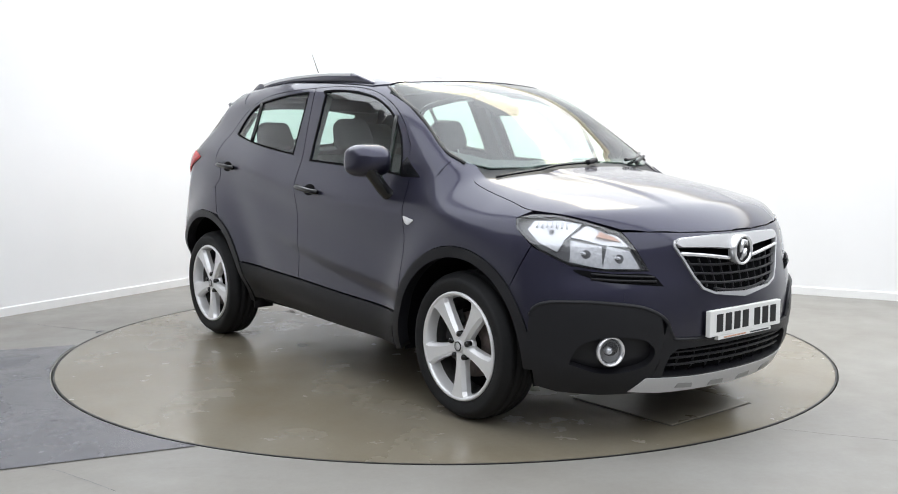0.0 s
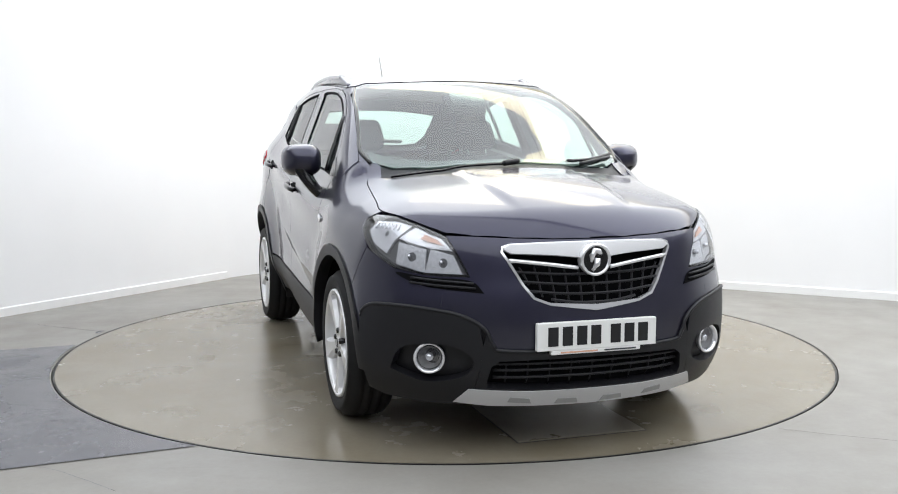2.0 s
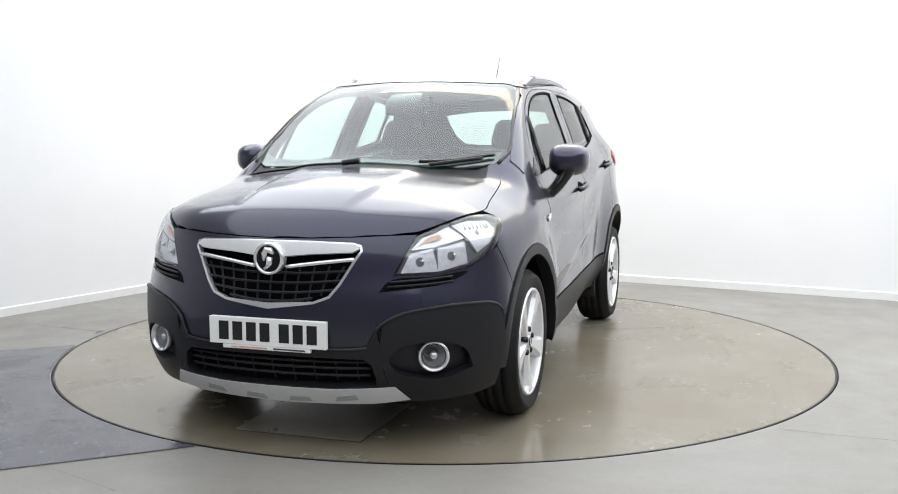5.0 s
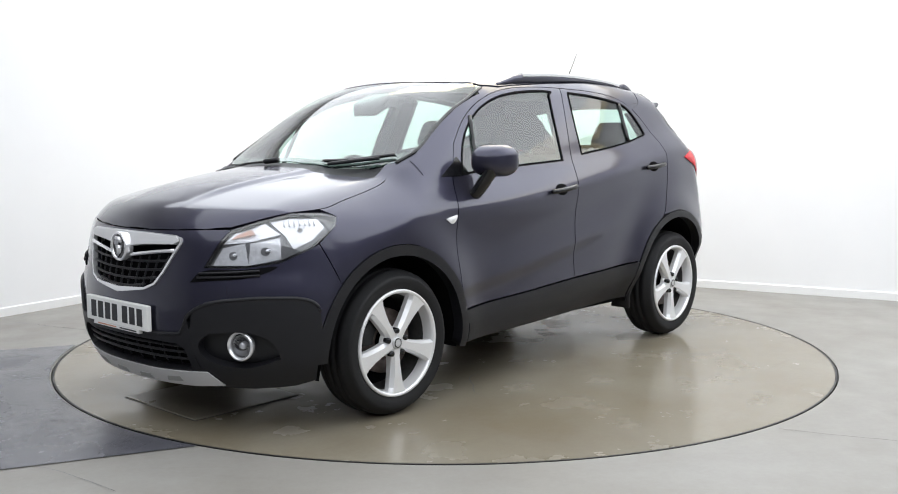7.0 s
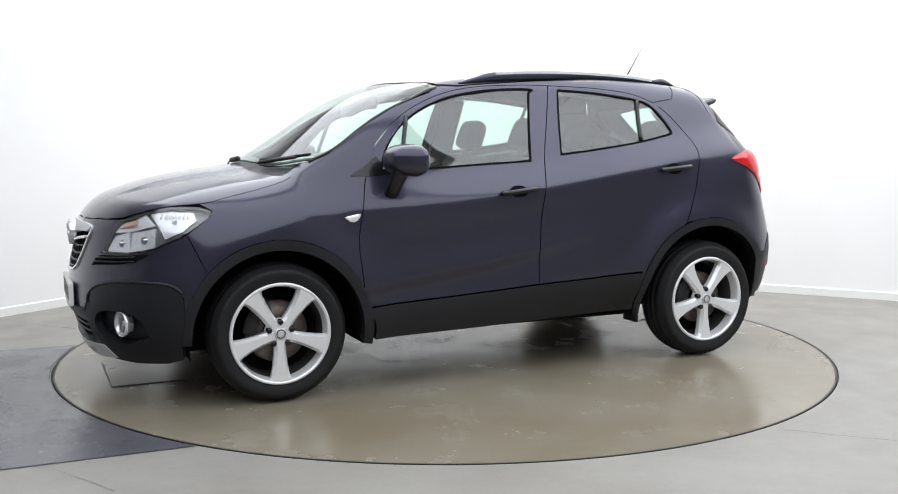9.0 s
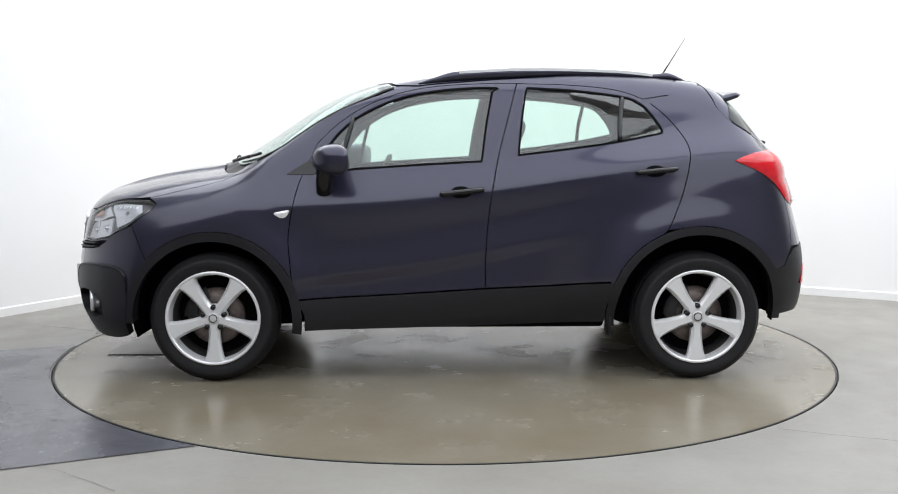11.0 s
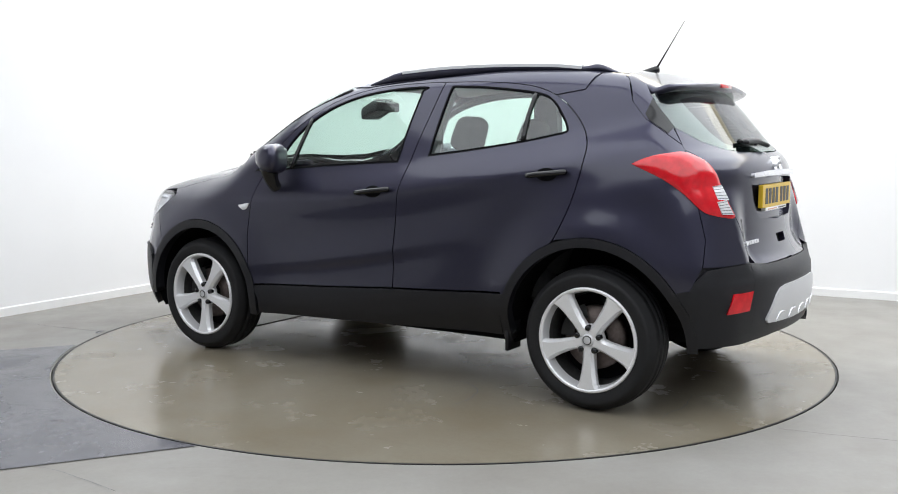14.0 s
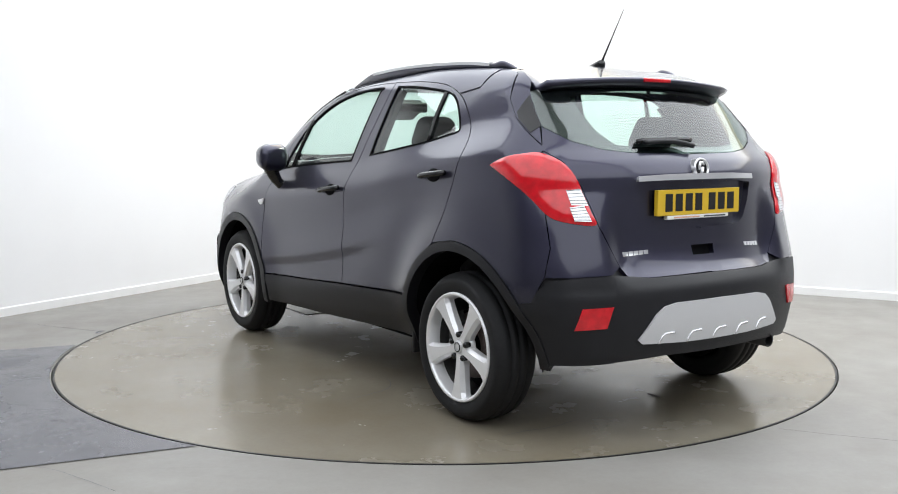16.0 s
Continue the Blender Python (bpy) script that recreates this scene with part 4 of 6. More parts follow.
        bmesh.ops.transform(bm, matrix=m, verts=bm.verts)
        bmesh.ops.recalc_face_normals(bm, faces=bm.faces)
        part("ring", bm, M_CHROME, fog, "chrome ring")
        bm = bmesh.new()
        lathe(bm, [(0.0001, -0.02), (0.02, -0.018), (0.034, -0.008), (0.046, 0.006)], 24, "x")
        bmesh.ops.transform(bm, matrix=m, verts=bm.verts)
        bmesh.ops.recalc_face_normals(bm, faces=bm.faces)
        part("reflector", bm, M_BOWL, fog)
        bm = bmesh.new()
        lathe(bm, [(0.0001, 0.012), (0.012, 0.010), (0.017, 0.0), (0.017, -0.02)], 20, "x")
        bmesh.ops.transform(bm, matrix=m, verts=bm.verts)
        part("bulb_shield", bm, M_CHROME, fog)
        bm = bmesh.new()
        lathe(bm, [(0.0001, 0.024), (0.025, 0.022), (0.05, 0.014)], 24, "x")
        bmesh.ops.transform(bm, matrix=m, verts=bm.verts)
        part("lens", bm, M_CLEAR, fog)
    # number plate
    number_plate("front_number_plate", snap([(2.18, 0.0, 0.474)])[0], FRONT, M_WHITE_PLATE, 0.012, "white front number plate with black characters")


def inset_of(half, d):
    """A half ring (middle to middle) drawn in by about d."""
    q = np.array(half)
    full = both_sides(q)
    r2 = inset_ring(full[:, 1:], d)
    out = full.copy()
    out[:, 1:] = r2
    out = out[:len(q)]
    out[0, 1] = out[-1, 1] = 0.0
    return snap(out)


def frame_on(at, d, s=1, off=0.0):
    """A pose at a place on the body, x along d, mirrored to the other side by s."""
    at = Vector((at[0], at[1] * s, at[2]))
    d = Vector((d[0], d[1] * s, d[2])).normalized()
    yv = Vector((0, 0, 1)).cross(d).normalized()
    zv = d.cross(yv)
    m = Matrix((d, yv, zv)).transposed().to_4x4()
    m.translation = at + d * off
    return m


def badge(name, at, d, r, parent, off):
    """A round chrome badge: a ring, a dark field and a plain bright shape across it."""
    q = Vector(snap([at])[0])
    m = frame_on(q, d, 1, off)
    ob = tagged(new(name), "round chrome badge on a dark field")
    ob.parent = parent
    bm = bmesh.new()
    lathe(bm, [(r * 0.80, 0.0), (r * 0.84, 0.008), (r * 0.95, 0.009), (r, 0.003), (r, -0.03)], 40, "x")
    bmesh.ops.transform(bm, matrix=m, verts=bm.verts)
    bmesh.ops.recalc_face_normals(bm, faces=bm.faces)
    part("badge_ring", bm, M_CHROME, ob)
    bm = bmesh.new()
    lathe(bm, [(0.0001, 0.001), (r * 0.84, 0.001)], 32, "x")
    bmesh.ops.transform(bm, matrix=m, verts=bm.verts)
    part("badge_field", bm, M_GLOSSBLACK, ob)
    bm = bmesh.new()
    pts = [(0.0035, r * 0.45 * math.cos(a) * (1 if a < 2 else 0.7), r * 0.55 * math.sin(a)) for a in (0.6, 1.2, 1.8, 2.6, 3.4)] 
    tube(bm, [tuple(p) for p in pts], [r * 0.10, r * 0.22, r * 0.24, r * 0.20, r * 0.08], 8, squash=0.9)
    tube(bm, [(0.0035, r * 0.1, r * 0.1), (0.0035, r * 0.05, -r * 0.3), (0.0035, -r * 0.25, -r * 0.65)], [r * 0.2, r * 0.2, r * 0.1], 8)
    bmesh.ops.transform(bm, matrix=m, verts=bm.verts)
    bmesh.ops.recalc_face_normals(bm, faces=bm.faces)
    part("emblem", bm, M_CHROME, ob)
    return ob


def number_plate(name, at, d, mat, off, label):
    m = frame_on(at, d, 1, off)
    ob = tagged(new(name), label)
    ob.parent = CAR
    bm = bmesh.new()
    box(bm, (-0.02, -0.26, -0.0555), (0.003, 0.26, 0.0555), 0.002, 1)
    bmesh.ops.transform(bm, matrix=m, verts=bm.verts)
    part("plate", bm, mat, ob, smooth=False)
    # the characters are left as plain bars of their size
    ys = [-0.193, -0.131, -0.069, -0.008, 0.078, 0.139, 0.200]
    for y in ys:
        bm = bmesh.new()
        box(bm, (0.003, y - 0.022, -0.038), (0.0042, y + 0.022, 0.038))
        bmesh.ops.transform(bm, matrix=m, verts=bm.verts)
        part("character_bar", bm, M_INK, ob, smooth=False)
    bm = bmesh.new()
    box(bm, (-0.02, -0.20, -0.073), (0.002, 0.19, -0.056), 0.002, 1)
    bmesh.ops.transform(bm, matrix=m, verts=bm.verts)
    part("plate_foot", bm, M_WHITE_PLATE, ob, smooth=False)
    for a, b, mm in ((-0.16, 0.0, M_AMBER), (0.03, 0.17, M_TRIM)):
        bm = bmesh.new()
        box(bm, (0.002, a, -0.068), (0.003, b, -0.062))
        bmesh.ops.transform(bm, matrix=m, verts=bm.verts)
        part("foot_bar", bm, mm, ob, smooth=False)
    return ob


def side_lamp(s):
    """A headlamp: dark bowl, bright reflectors, amber-tinted turn lamp and a clear lens."""
    ob = tagged(new("headlamp"), "clear-lensed headlamp with bright reflectors")
    ob.parent = CAR
    mir = s < 0
    d = unit((1, 0.9, 0.15))
    lamp = snap(LAMP)

    def one(name, ring, mat, label="", **kw):
        verts, faces, norms, nv = sheet(ring, d, mirror=mir, **kw)
        me = bpy.data.meshes.new(name)
        me.from_pydata(verts, [], faces)
        me.materials.append(mat)
        for f in me.polygons:
            f.use_smooth = True
        me.normals_split_custom_set_from_vertices(norms)
        return part(name, me, mat, ob, label)
    one("lens", lamp, M_CLEAR, gap=0.001, proud=0.003, rim=0.008, step=0.025)
    one("bowl", lamp, M_BOWL, "grey lamp bowl", gap=-0.004, proud=-0.028, rim=0.0, step=0.03)
    one("lamp_rim", lamp, M_GLOSSBLACK, gap=0.0, proud=-0.004, rim=0.03, step=0.02, holes=[inset3(lamp, d, 0.008)])
    main1 = snap([(2.035, 0.53, 0.722), (2.01, 0.555, 0.785), (1.955, 0.625, 0.805), (1.945, 0.64, 0.718)])
    main2 = snap([(1.935, 0.65, 0.722), (1.93, 0.65, 0.805), (1.84, 0.725, 0.825), (1.845, 0.735, 0.748)])
    turn = snap([(1.99, 0.56, 0.812), (1.955, 0.585, 0.848), (1.86, 0.655, 0.885), (1.83, 0.70, 0.842), (1.94, 0.62, 0.818)])
    side_r = snap([(1.83, 0.675, 0.892), (1.75, 0.72, 0.908), (1.66, 0.765, 0.905), (1.655, 0.80, 0.875), (1.72, 0.80, 0.825), (1.79, 0.765, 0.79), (1.805, 0.735, 0.84)])
    for nm, r, mat, pr in (("dipped_reflector", main1, M_LAMP_GREY, -0.016), ("main_reflector", main2, M_LAMP_GREY, -0.016), ("turn_reflector", turn, M_LAMP_GREY, -0.012), ("side_reflector", side_r, M_LAMP_GREY, -0.014)):
        ring = inset3(r, d, -0.007)

        def dish(Q, c=r.mean(0)):
            e = np.linalg.norm(Q - c, axis=1)
            return -0.016 * np.exp(-(e / 0.045) ** 2)
        one(nm, ring, mat, "bright silvered reflector", gap=0.0, proud=pr, rim=0.012, step=0.012, lift=dish)
    for r, rad in ((main1, 0.0075), (main2, 0.0075)):
        c = r.mean(0)
        m = frame_on(c, (1, 0.25, 0), s, -0.035)
        bm = bmesh.new()
        lathe(bm, [(0.0001, 0.028), (rad * 0.7, 0.026), (rad, 0.018), (rad, -0.01)], 16, "x")
        bmesh.ops.transform(bm, matrix=m, verts=bm.verts)
        part("bulb_cap", bm, M_CHROME, ob)
    amber = snap([(1.978, 0.572, 0.822), (1.952, 0.590, 0.846), (1.905, 0.630, 0.866), (1.895, 0.648, 0.842)])
    one("turn_lens", amber, M_AMBER, "pale amber turn lamp section", gap=0.002, proud=-0.006, rim=0.006, step=0.012)
    # side reflector flutes
    for i in range(7):
        t = i / 6
        a = np.array((1.79, 0.70, 0.893)) * (1 - t) + np.array((1.68, 0.765, 0.897)) * t
        q = snap([a, a + np.array((0.006, 0.008, -0.025))])
        q = q - hull_normal(q) * 0.012
        if mir:
            q = q * np.array([1, -1, 1])
        bm = bmesh.new()
        tube(bm, [tuple(p) for p in q], 0.004, 6)
        part("flute", bm, M_LAMP_GREY, ob)


def inset3(ring, d, amount):
    d = unit(d)
    e1 = unit(np.cross((0, 0, 1), d))
    e2 = np.cross(d, e1)
    B = np.stack([e1, e2], 1)
    P = np.asarray(ring)
    p2 = inset_ring(P @ B, amount)
    return snap(P + (p2 - P @ B) @ B.T)


build_front()


# ---------------------------------------------------------------- rear end
GATE_EDGE = [(-1.60, 0.665, 1.31), (-1.66, 0.70, 1.19), (-1.745, 0.660, 1.155), (-1.79, 0.636, 1.10), (-1.825, 0.612, 1.04), (-1.845, 0.580, 0.945), (-1.855, 0.563, 0.885), (-1.87, 0.527, 0.80), (-1.90, 0.475, 0.715)]
TAIL_LAMP = [(-1.46, 0.80, 1.128), (-1.52, 0.80, 1.156), (-1.61, 0.775, 1.178), (-1.665, 0.72, 1.183), (-1.735, 0.672, 1.158), (-1.785, 0.645, 1.12), (-1.82, 0.620, 1.05), (-1.843, 0.588, 0.946), (-1.850, 0.574, 0.888),
             (-1.805, 0.667, 0.896), (-1.765, 0.745, 0.925), (-1.70, 0.785, 0.994), (-1.60, 0.81, 1.067)]
GLASS_LOW = [(-1.83, 0.0, 1.182), (-1.82, 0.2, 1.183), (-1.80, 0.33, 1.188), (-1.76, 0.45, 1.203), (-1.70, 0.57, 1.245), (-1.605, 0.662, 1.308)]
BUMP_LINE = [(-1.985, 0.0, 0.668), (-1.96, 0.36, 0.670), (-1.91, 0.53, 0.678), (-1.85, 0.70, 0.676), (-1.80, 0.775, 0.665)]


def build_rear():
    edge = list(snap(GATE_EDGE))
    gate = list(snap(GLASS_LOW)) + edge[1:] + list(snap([(-1.935, 0.455, 0.684), (-1.96, 0.36, 0.674), (-1.985, 0.0, 0.672)]))
    recess = list(snap([(-1.90, 0.0, 1.058), (-1.90, 0.25, 1.058), (-1.90, 0.365, 1.05), (-1.90, 0.345, 0.97), (-1.90, 0.305, 0.895), (-1.90, 0.26, 0.868), (-1.90, 0.0, 0.862)]))
    slot = snap([(-1.91, -0.065, 0.738), (-1.91, 0.065, 0.738), (-1.91, 0.068, 0.782), (-1.91, -0.068, 0.782)])
    tg = panel("tailgate", both_sides(gate), REAR, M_PAINT, gap=0.002, rim=0.03, step=0.03, holes=[both_sides(recess), slot], label="dark navy tailgate")
    panel("plate_recess", both_sides(recess), REAR, M_PAINT, tg, gap=-0.01, proud=-0.028, rim=0.0)
    panel("handle_slot", slot, REAR, M_DARK, tg, gap=-0.008, proud=-0.025, rim=0.0)
    strip = both_sides(snap([(-1.9, 0.0, 1.094), (-1.89, 0.2, 1.092), (-1.88, 0.358, 1.088), (-1.88, 0.362, 1.066), (-1.89, 0.2, 1.069), (-1.9, 0.0, 1.070)]))
    panel("chrome_strip", strip, REAR, M_CHROME, tg, "chrome strip above the number plate", proud=0.018, rim=0.03, step=0.02)
    badge("rear_badge", (-1.90, 0.0, 1.122), unit((-1, 0, 0.15)), 0.046, tg, 0.012)
    number_plate("rear_number_plate", Vector(snap([(-1.90, 0.0, 0.972)])[0]), REAR, M_YELLOW_PLATE, -0.008, "yellow rear number plate with black characters")
    for y0, n, wd in ((0.44, 5, 0.022), (-0.30, 5, 0.020)):
        for i in range(n):
            y = y0 - i * (wd + 0.004)
            r = snap([(-1.9, y, 0.760), (-1.9, y - wd, 0.760), (-1.9, y - wd, 0.778), (-1.9, y, 0.778)])
            panel("lettering_bar", r, REAR, M_CHROME, tg, proud=0.003, rim=0.003, step=0.02)
    # corners between the side and the tailgate
    corner = list(on_side([(-1.58, 1.27), (-1.66, 1.21), (-1.69, 1.15), (-1.75, 0.95), (-1.79, 0.80), (-1.79, 0.68)])) + list(snap([(-1.85, 0.70, 0.678), (-1.905, 0.535, 0.680)])) + edge[::-1]
    panel("rear_corner", corner, unit((-1, 0.9, 0.1)), M_PAINT, both=True, gap=0.001, step=0.025)
    skin = snap([(-1.82, 0.0, 1.16), (-1.80, 0.40, 1.16), (-1.70, 0.62, 1.15), (-1.80, 0.60, 1.0), (-1.80, 0.66, 0.85), (-1.80, 0.72, 0.70), (-1.85, 0.70, 0.60), (-2.0, 0.0, 0.58)])
    panel("rear_frame", both_sides(skin), REAR, M_GLOSSBLACK, proud=-0.035, rim=0.0, step=0.05)
    web = snap([(-1.70, 0.81, 0.74), (-1.90, 0.50, 0.74), (-1.94, 0.45, 0.66), (-1.94, 0.52, 0.58), (-1.72, 0.83, 0.52)])
    panel("corner_web", web, unit((-1, 0.9, 0)), M_CLAD, both=True, proud=-0.016, rim=0.0, step=0.04)
    lamps = panel("tail_lamp", ring3(TAIL_LAMP), unit((-0.8, 1, 0.1)), M_RED, both=True, proud=0.004, crown=0.012, rim=0.02, step=0.018, label="red wrap-round tail lamp with a clear reversing section")
    for zz in ((1.035, 0.972), (0.962, 0.900)):
        za, zb = zz
        ya, yb = 0.655 - (1.035 - za) * 0.18, 0.655 - (1.035 - zb) * 0.18
        clear = snap([(-1.80, ya + 0.03, za), (-1.82, ya - 0.028, za + 0.006), (-1.84, yb - 0.040, zb), (-1.82, yb + 0.03, zb + 0.006)])
        cl = panel("reversing_lens", clear, unit((-1, 0.8, 0.1)), M_LAMP_GREY, lamps, both=True, proud=0.017, rim=0.004, step=0.012, label="clear silver reversing lamp section")
        for i in range(5):
            f = (i + 0.5) / 5
            q = clear[0] * (1 - f) + clear[3] * f
            w = clear[1] * (1 - f) + clear[2] * f
            for k, c in enumerate(cl):
                ribbon("flute", [tuple(q), tuple((q + w) / 2), tuple(w)], 0.0015, M_TRIM, c, 0.0168, mirror=bool(k), n=3, sides=5)
    # rear bumper: middle, corners, silver insert, reflectors
    low_mid = [(-2.0, 0.0, 0.335), (-1.995, 0.3, 0.33), (-1.96, 0.55, 0.30)]
    bm_mid = list(snap(BUMP_LINE[:3])) + list(snap([(-1.97, 0.55, 0.52)])) + list(snap(low_mid[::-1]))
    insert = snap([(-2.03, 0.0, 0.565), (-2.03, 0.26, 0.562), (-2.02, 0.32, 0.55), (-2.01, 0.36, 0.52), (-1.98, 0.44, 0.415), (-1.98, 0.42, 0.398), (-2.0, 0.2, 0.392), (-2.02, 0.0, 0.390)])
    rb = panel("rear_bumper", both_sides(bm_mid), REAR, M_CLAD, proud=0.004, rim=0.04, step=0.03, label="black plastic rear bumper")
    ins = panel("silver_insert", both_sides(insert), REAR, M_SILVER, rb, "silver diffuser insert", proud=0.014, rim=0.012, step=0.025)
    for y in (-0.30, -0.15, 0.0, 0.15, 0.30):
        ribbon("insert_rib", [(-2.0, y + 0.045, 0.393), (-2.01, y + 0.022, 0.43), (-2.01, y - 0.015, 0.437), (-2.01, y - 0.035, 0.437)], 0.005, M_CHROME, ins, 0.014, n=4, sides=6)
    cor = list(snap(BUMP_LINE[2:])) + list(on_side([(-1.765, 0.62), (-1.745, 0.575), (-1.70, 0.568)])) + list(on_side(arc(-AXLE, CZ_R, ARCH_R + 0.005, 148, 186, 10))) + list(snap([(-1.76, 0.82, 0.275), (-1.85, 0.75, 0.275), (-1.96, 0.535, 0.30), (-1.97, 0.535, 0.52), (-1.93, 0.515, 0.677)]))
    rc = panel("rear_bumper_corner", cor, unit((-1, 0.9, 0)), M_CLAD, both=True, proud=0.0038, rim=0.04, step=0.03)
    refl = snap([(-1.905, 0.680, 0.556), (-1.958, 0.555, 0.561), (-1.95, 0.583, 0.472), (-1.885, 0.708, 0.464)])
    panel("reflector", refl, unit((-1, 0.7, 0)), M_RED, rc, both=True, proud=0.010, rim=0.012, step=0.02, label="red bumper reflector")
    # rear glass and its black border
    top_edge = [(-1.50, 0.635, 1.42), (-1.46, 0.612, 1.455), (-1.52, 0.4, 1.472), (-1.54, 0.2, 1.48), (-1.545, 0.0, 1.482)]
    gl = list(snap(GLASS_LOW)) + list(snap(top_edge))
    hole = snap([(-1.79, 0.0, 1.212), (-1.78, 0.25, 1.215), (-1.755, 0.37, 1.228), (-1.70, 0.425, 1.29), (-1.62, 0.45, 1.37), (-1.555, 0.46, 1.435), (-1.56, 0.2, 1.455), (-1.565, 0.0, 1.458)])
    dv = unit((-1, 0, 0.55))
    tgw = panel("rear_window", both_sides(gl), dv, M_DARKGLASS, gap=0.002, proud=-0.001, rim=0.006, step=0.03, label="tinted tailgate glass with black border")
    panel("glass_border", both_sides(gl), dv, M_GLOSSBLACK, tgw, gap=0.002, proud=-0.007, rim=0.0, step=0.025, holes=[both_sides(hole)])
    for i in range(9):
        z = 1.235 + i * 0.024
        w = 0.36 + i * 0.008
        ribbon("heating_wire", [(-1.75, -w, z), (-1.75, 0, z), (-1.75, w, z)], 0.0006, M_TRIM, tgw, -0.005, n=8, sides=4)
    # roof spoiler
    bm = bmesh.new()
    rows = []
    for i in range(33):
        y = -0.575 + 1.15 * i / 32
        y2 = y * y
        e = ease(np.array(abs(y)), 0.5, 0.6)
        xr, xm = -1.362 + 0.12 * y2, -1.50 + 0.10 * y2
        zr, zm = on_top([(xr, y), (xm, y)])[:, 2]
        tip = -1.630 + 0.17 * y2 + 0.03 * float(e)
        prof = [(xr, zr + 0.002), (xm, zm + 0.006), (tip + 0.02, 1.527 - 0.085 * y2), (tip, 1.515 - 0.085 * y2), (tip + 0.012, 1.500 - 0.085 * y2), (-1.53 + 0.1 * y2, 1.472 - 0.05 * y2), (-1.47 + 0.10 * y2, 1.462 - 0.05 * y2), (xr, zr - 0.03)]
        rows.append([bm.verts.new((x, y, z)) for x, z in prof])
    for a, b in zip(rows, rows[1:]):
        for j in range(len(a)):
            k = (j + 1) % len(a)
            bm.faces.new((a[j], a[k], b[k], b[j]))
    bm.faces.new(rows[0]), bm.faces.new(rows[-1][::-1])
    bmesh.ops.recalc_face_normals(bm, faces=bm.faces)
    sp = part("roof_spoiler", bm, M_PAINT, CAR, "dark navy roof spoiler with high brake lamp")
    bm = bmesh.new()
    box(bm, (-1.6325, -0.085, 1.5025), (-1.59, 0.085, 1.520), 0.004, 2)
    part("brake_lamp", bm, M_RED, sp, "red high-level brake lamp")
    # rear wiper, exhaust
    ob = tagged(new("rear_wiper"), "black rear wiper")
    ob.parent = CAR
    ribbon("wiper_arm", [(-1.82, -0.02, 1.195), (-1.80, 0.06, 1.215), (-1.79, 0.16, 1.218), (-1.79, 0.25, 1.215)], [0.016] * 19, M_CLAD, ob, 0.028, squash=0.7)
    ribbon("wiper_blade", [(-1.78, -0.05, 1.232), (-1.78, 0.12, 1.236), (-1.77, 0.27, 1.226)], 0.011, M_GLOSSBLACK, ob, 0.014)
    bm = bmesh.new()
    lathe(bm, [(0.026, 0.0), (0.032, 0.0), (0.032, 0.28), (0.026, 0.28), (0.026, 0.0)], 24, "x", (-1.965, -0.42, 0.315))
    bmesh.ops.recalc_face_normals(bm, faces=bm.faces)
    part("exhaust_pipe", bm, M_STEEL, CAR, "dark steel exhaust tailpipe")


build_rear()


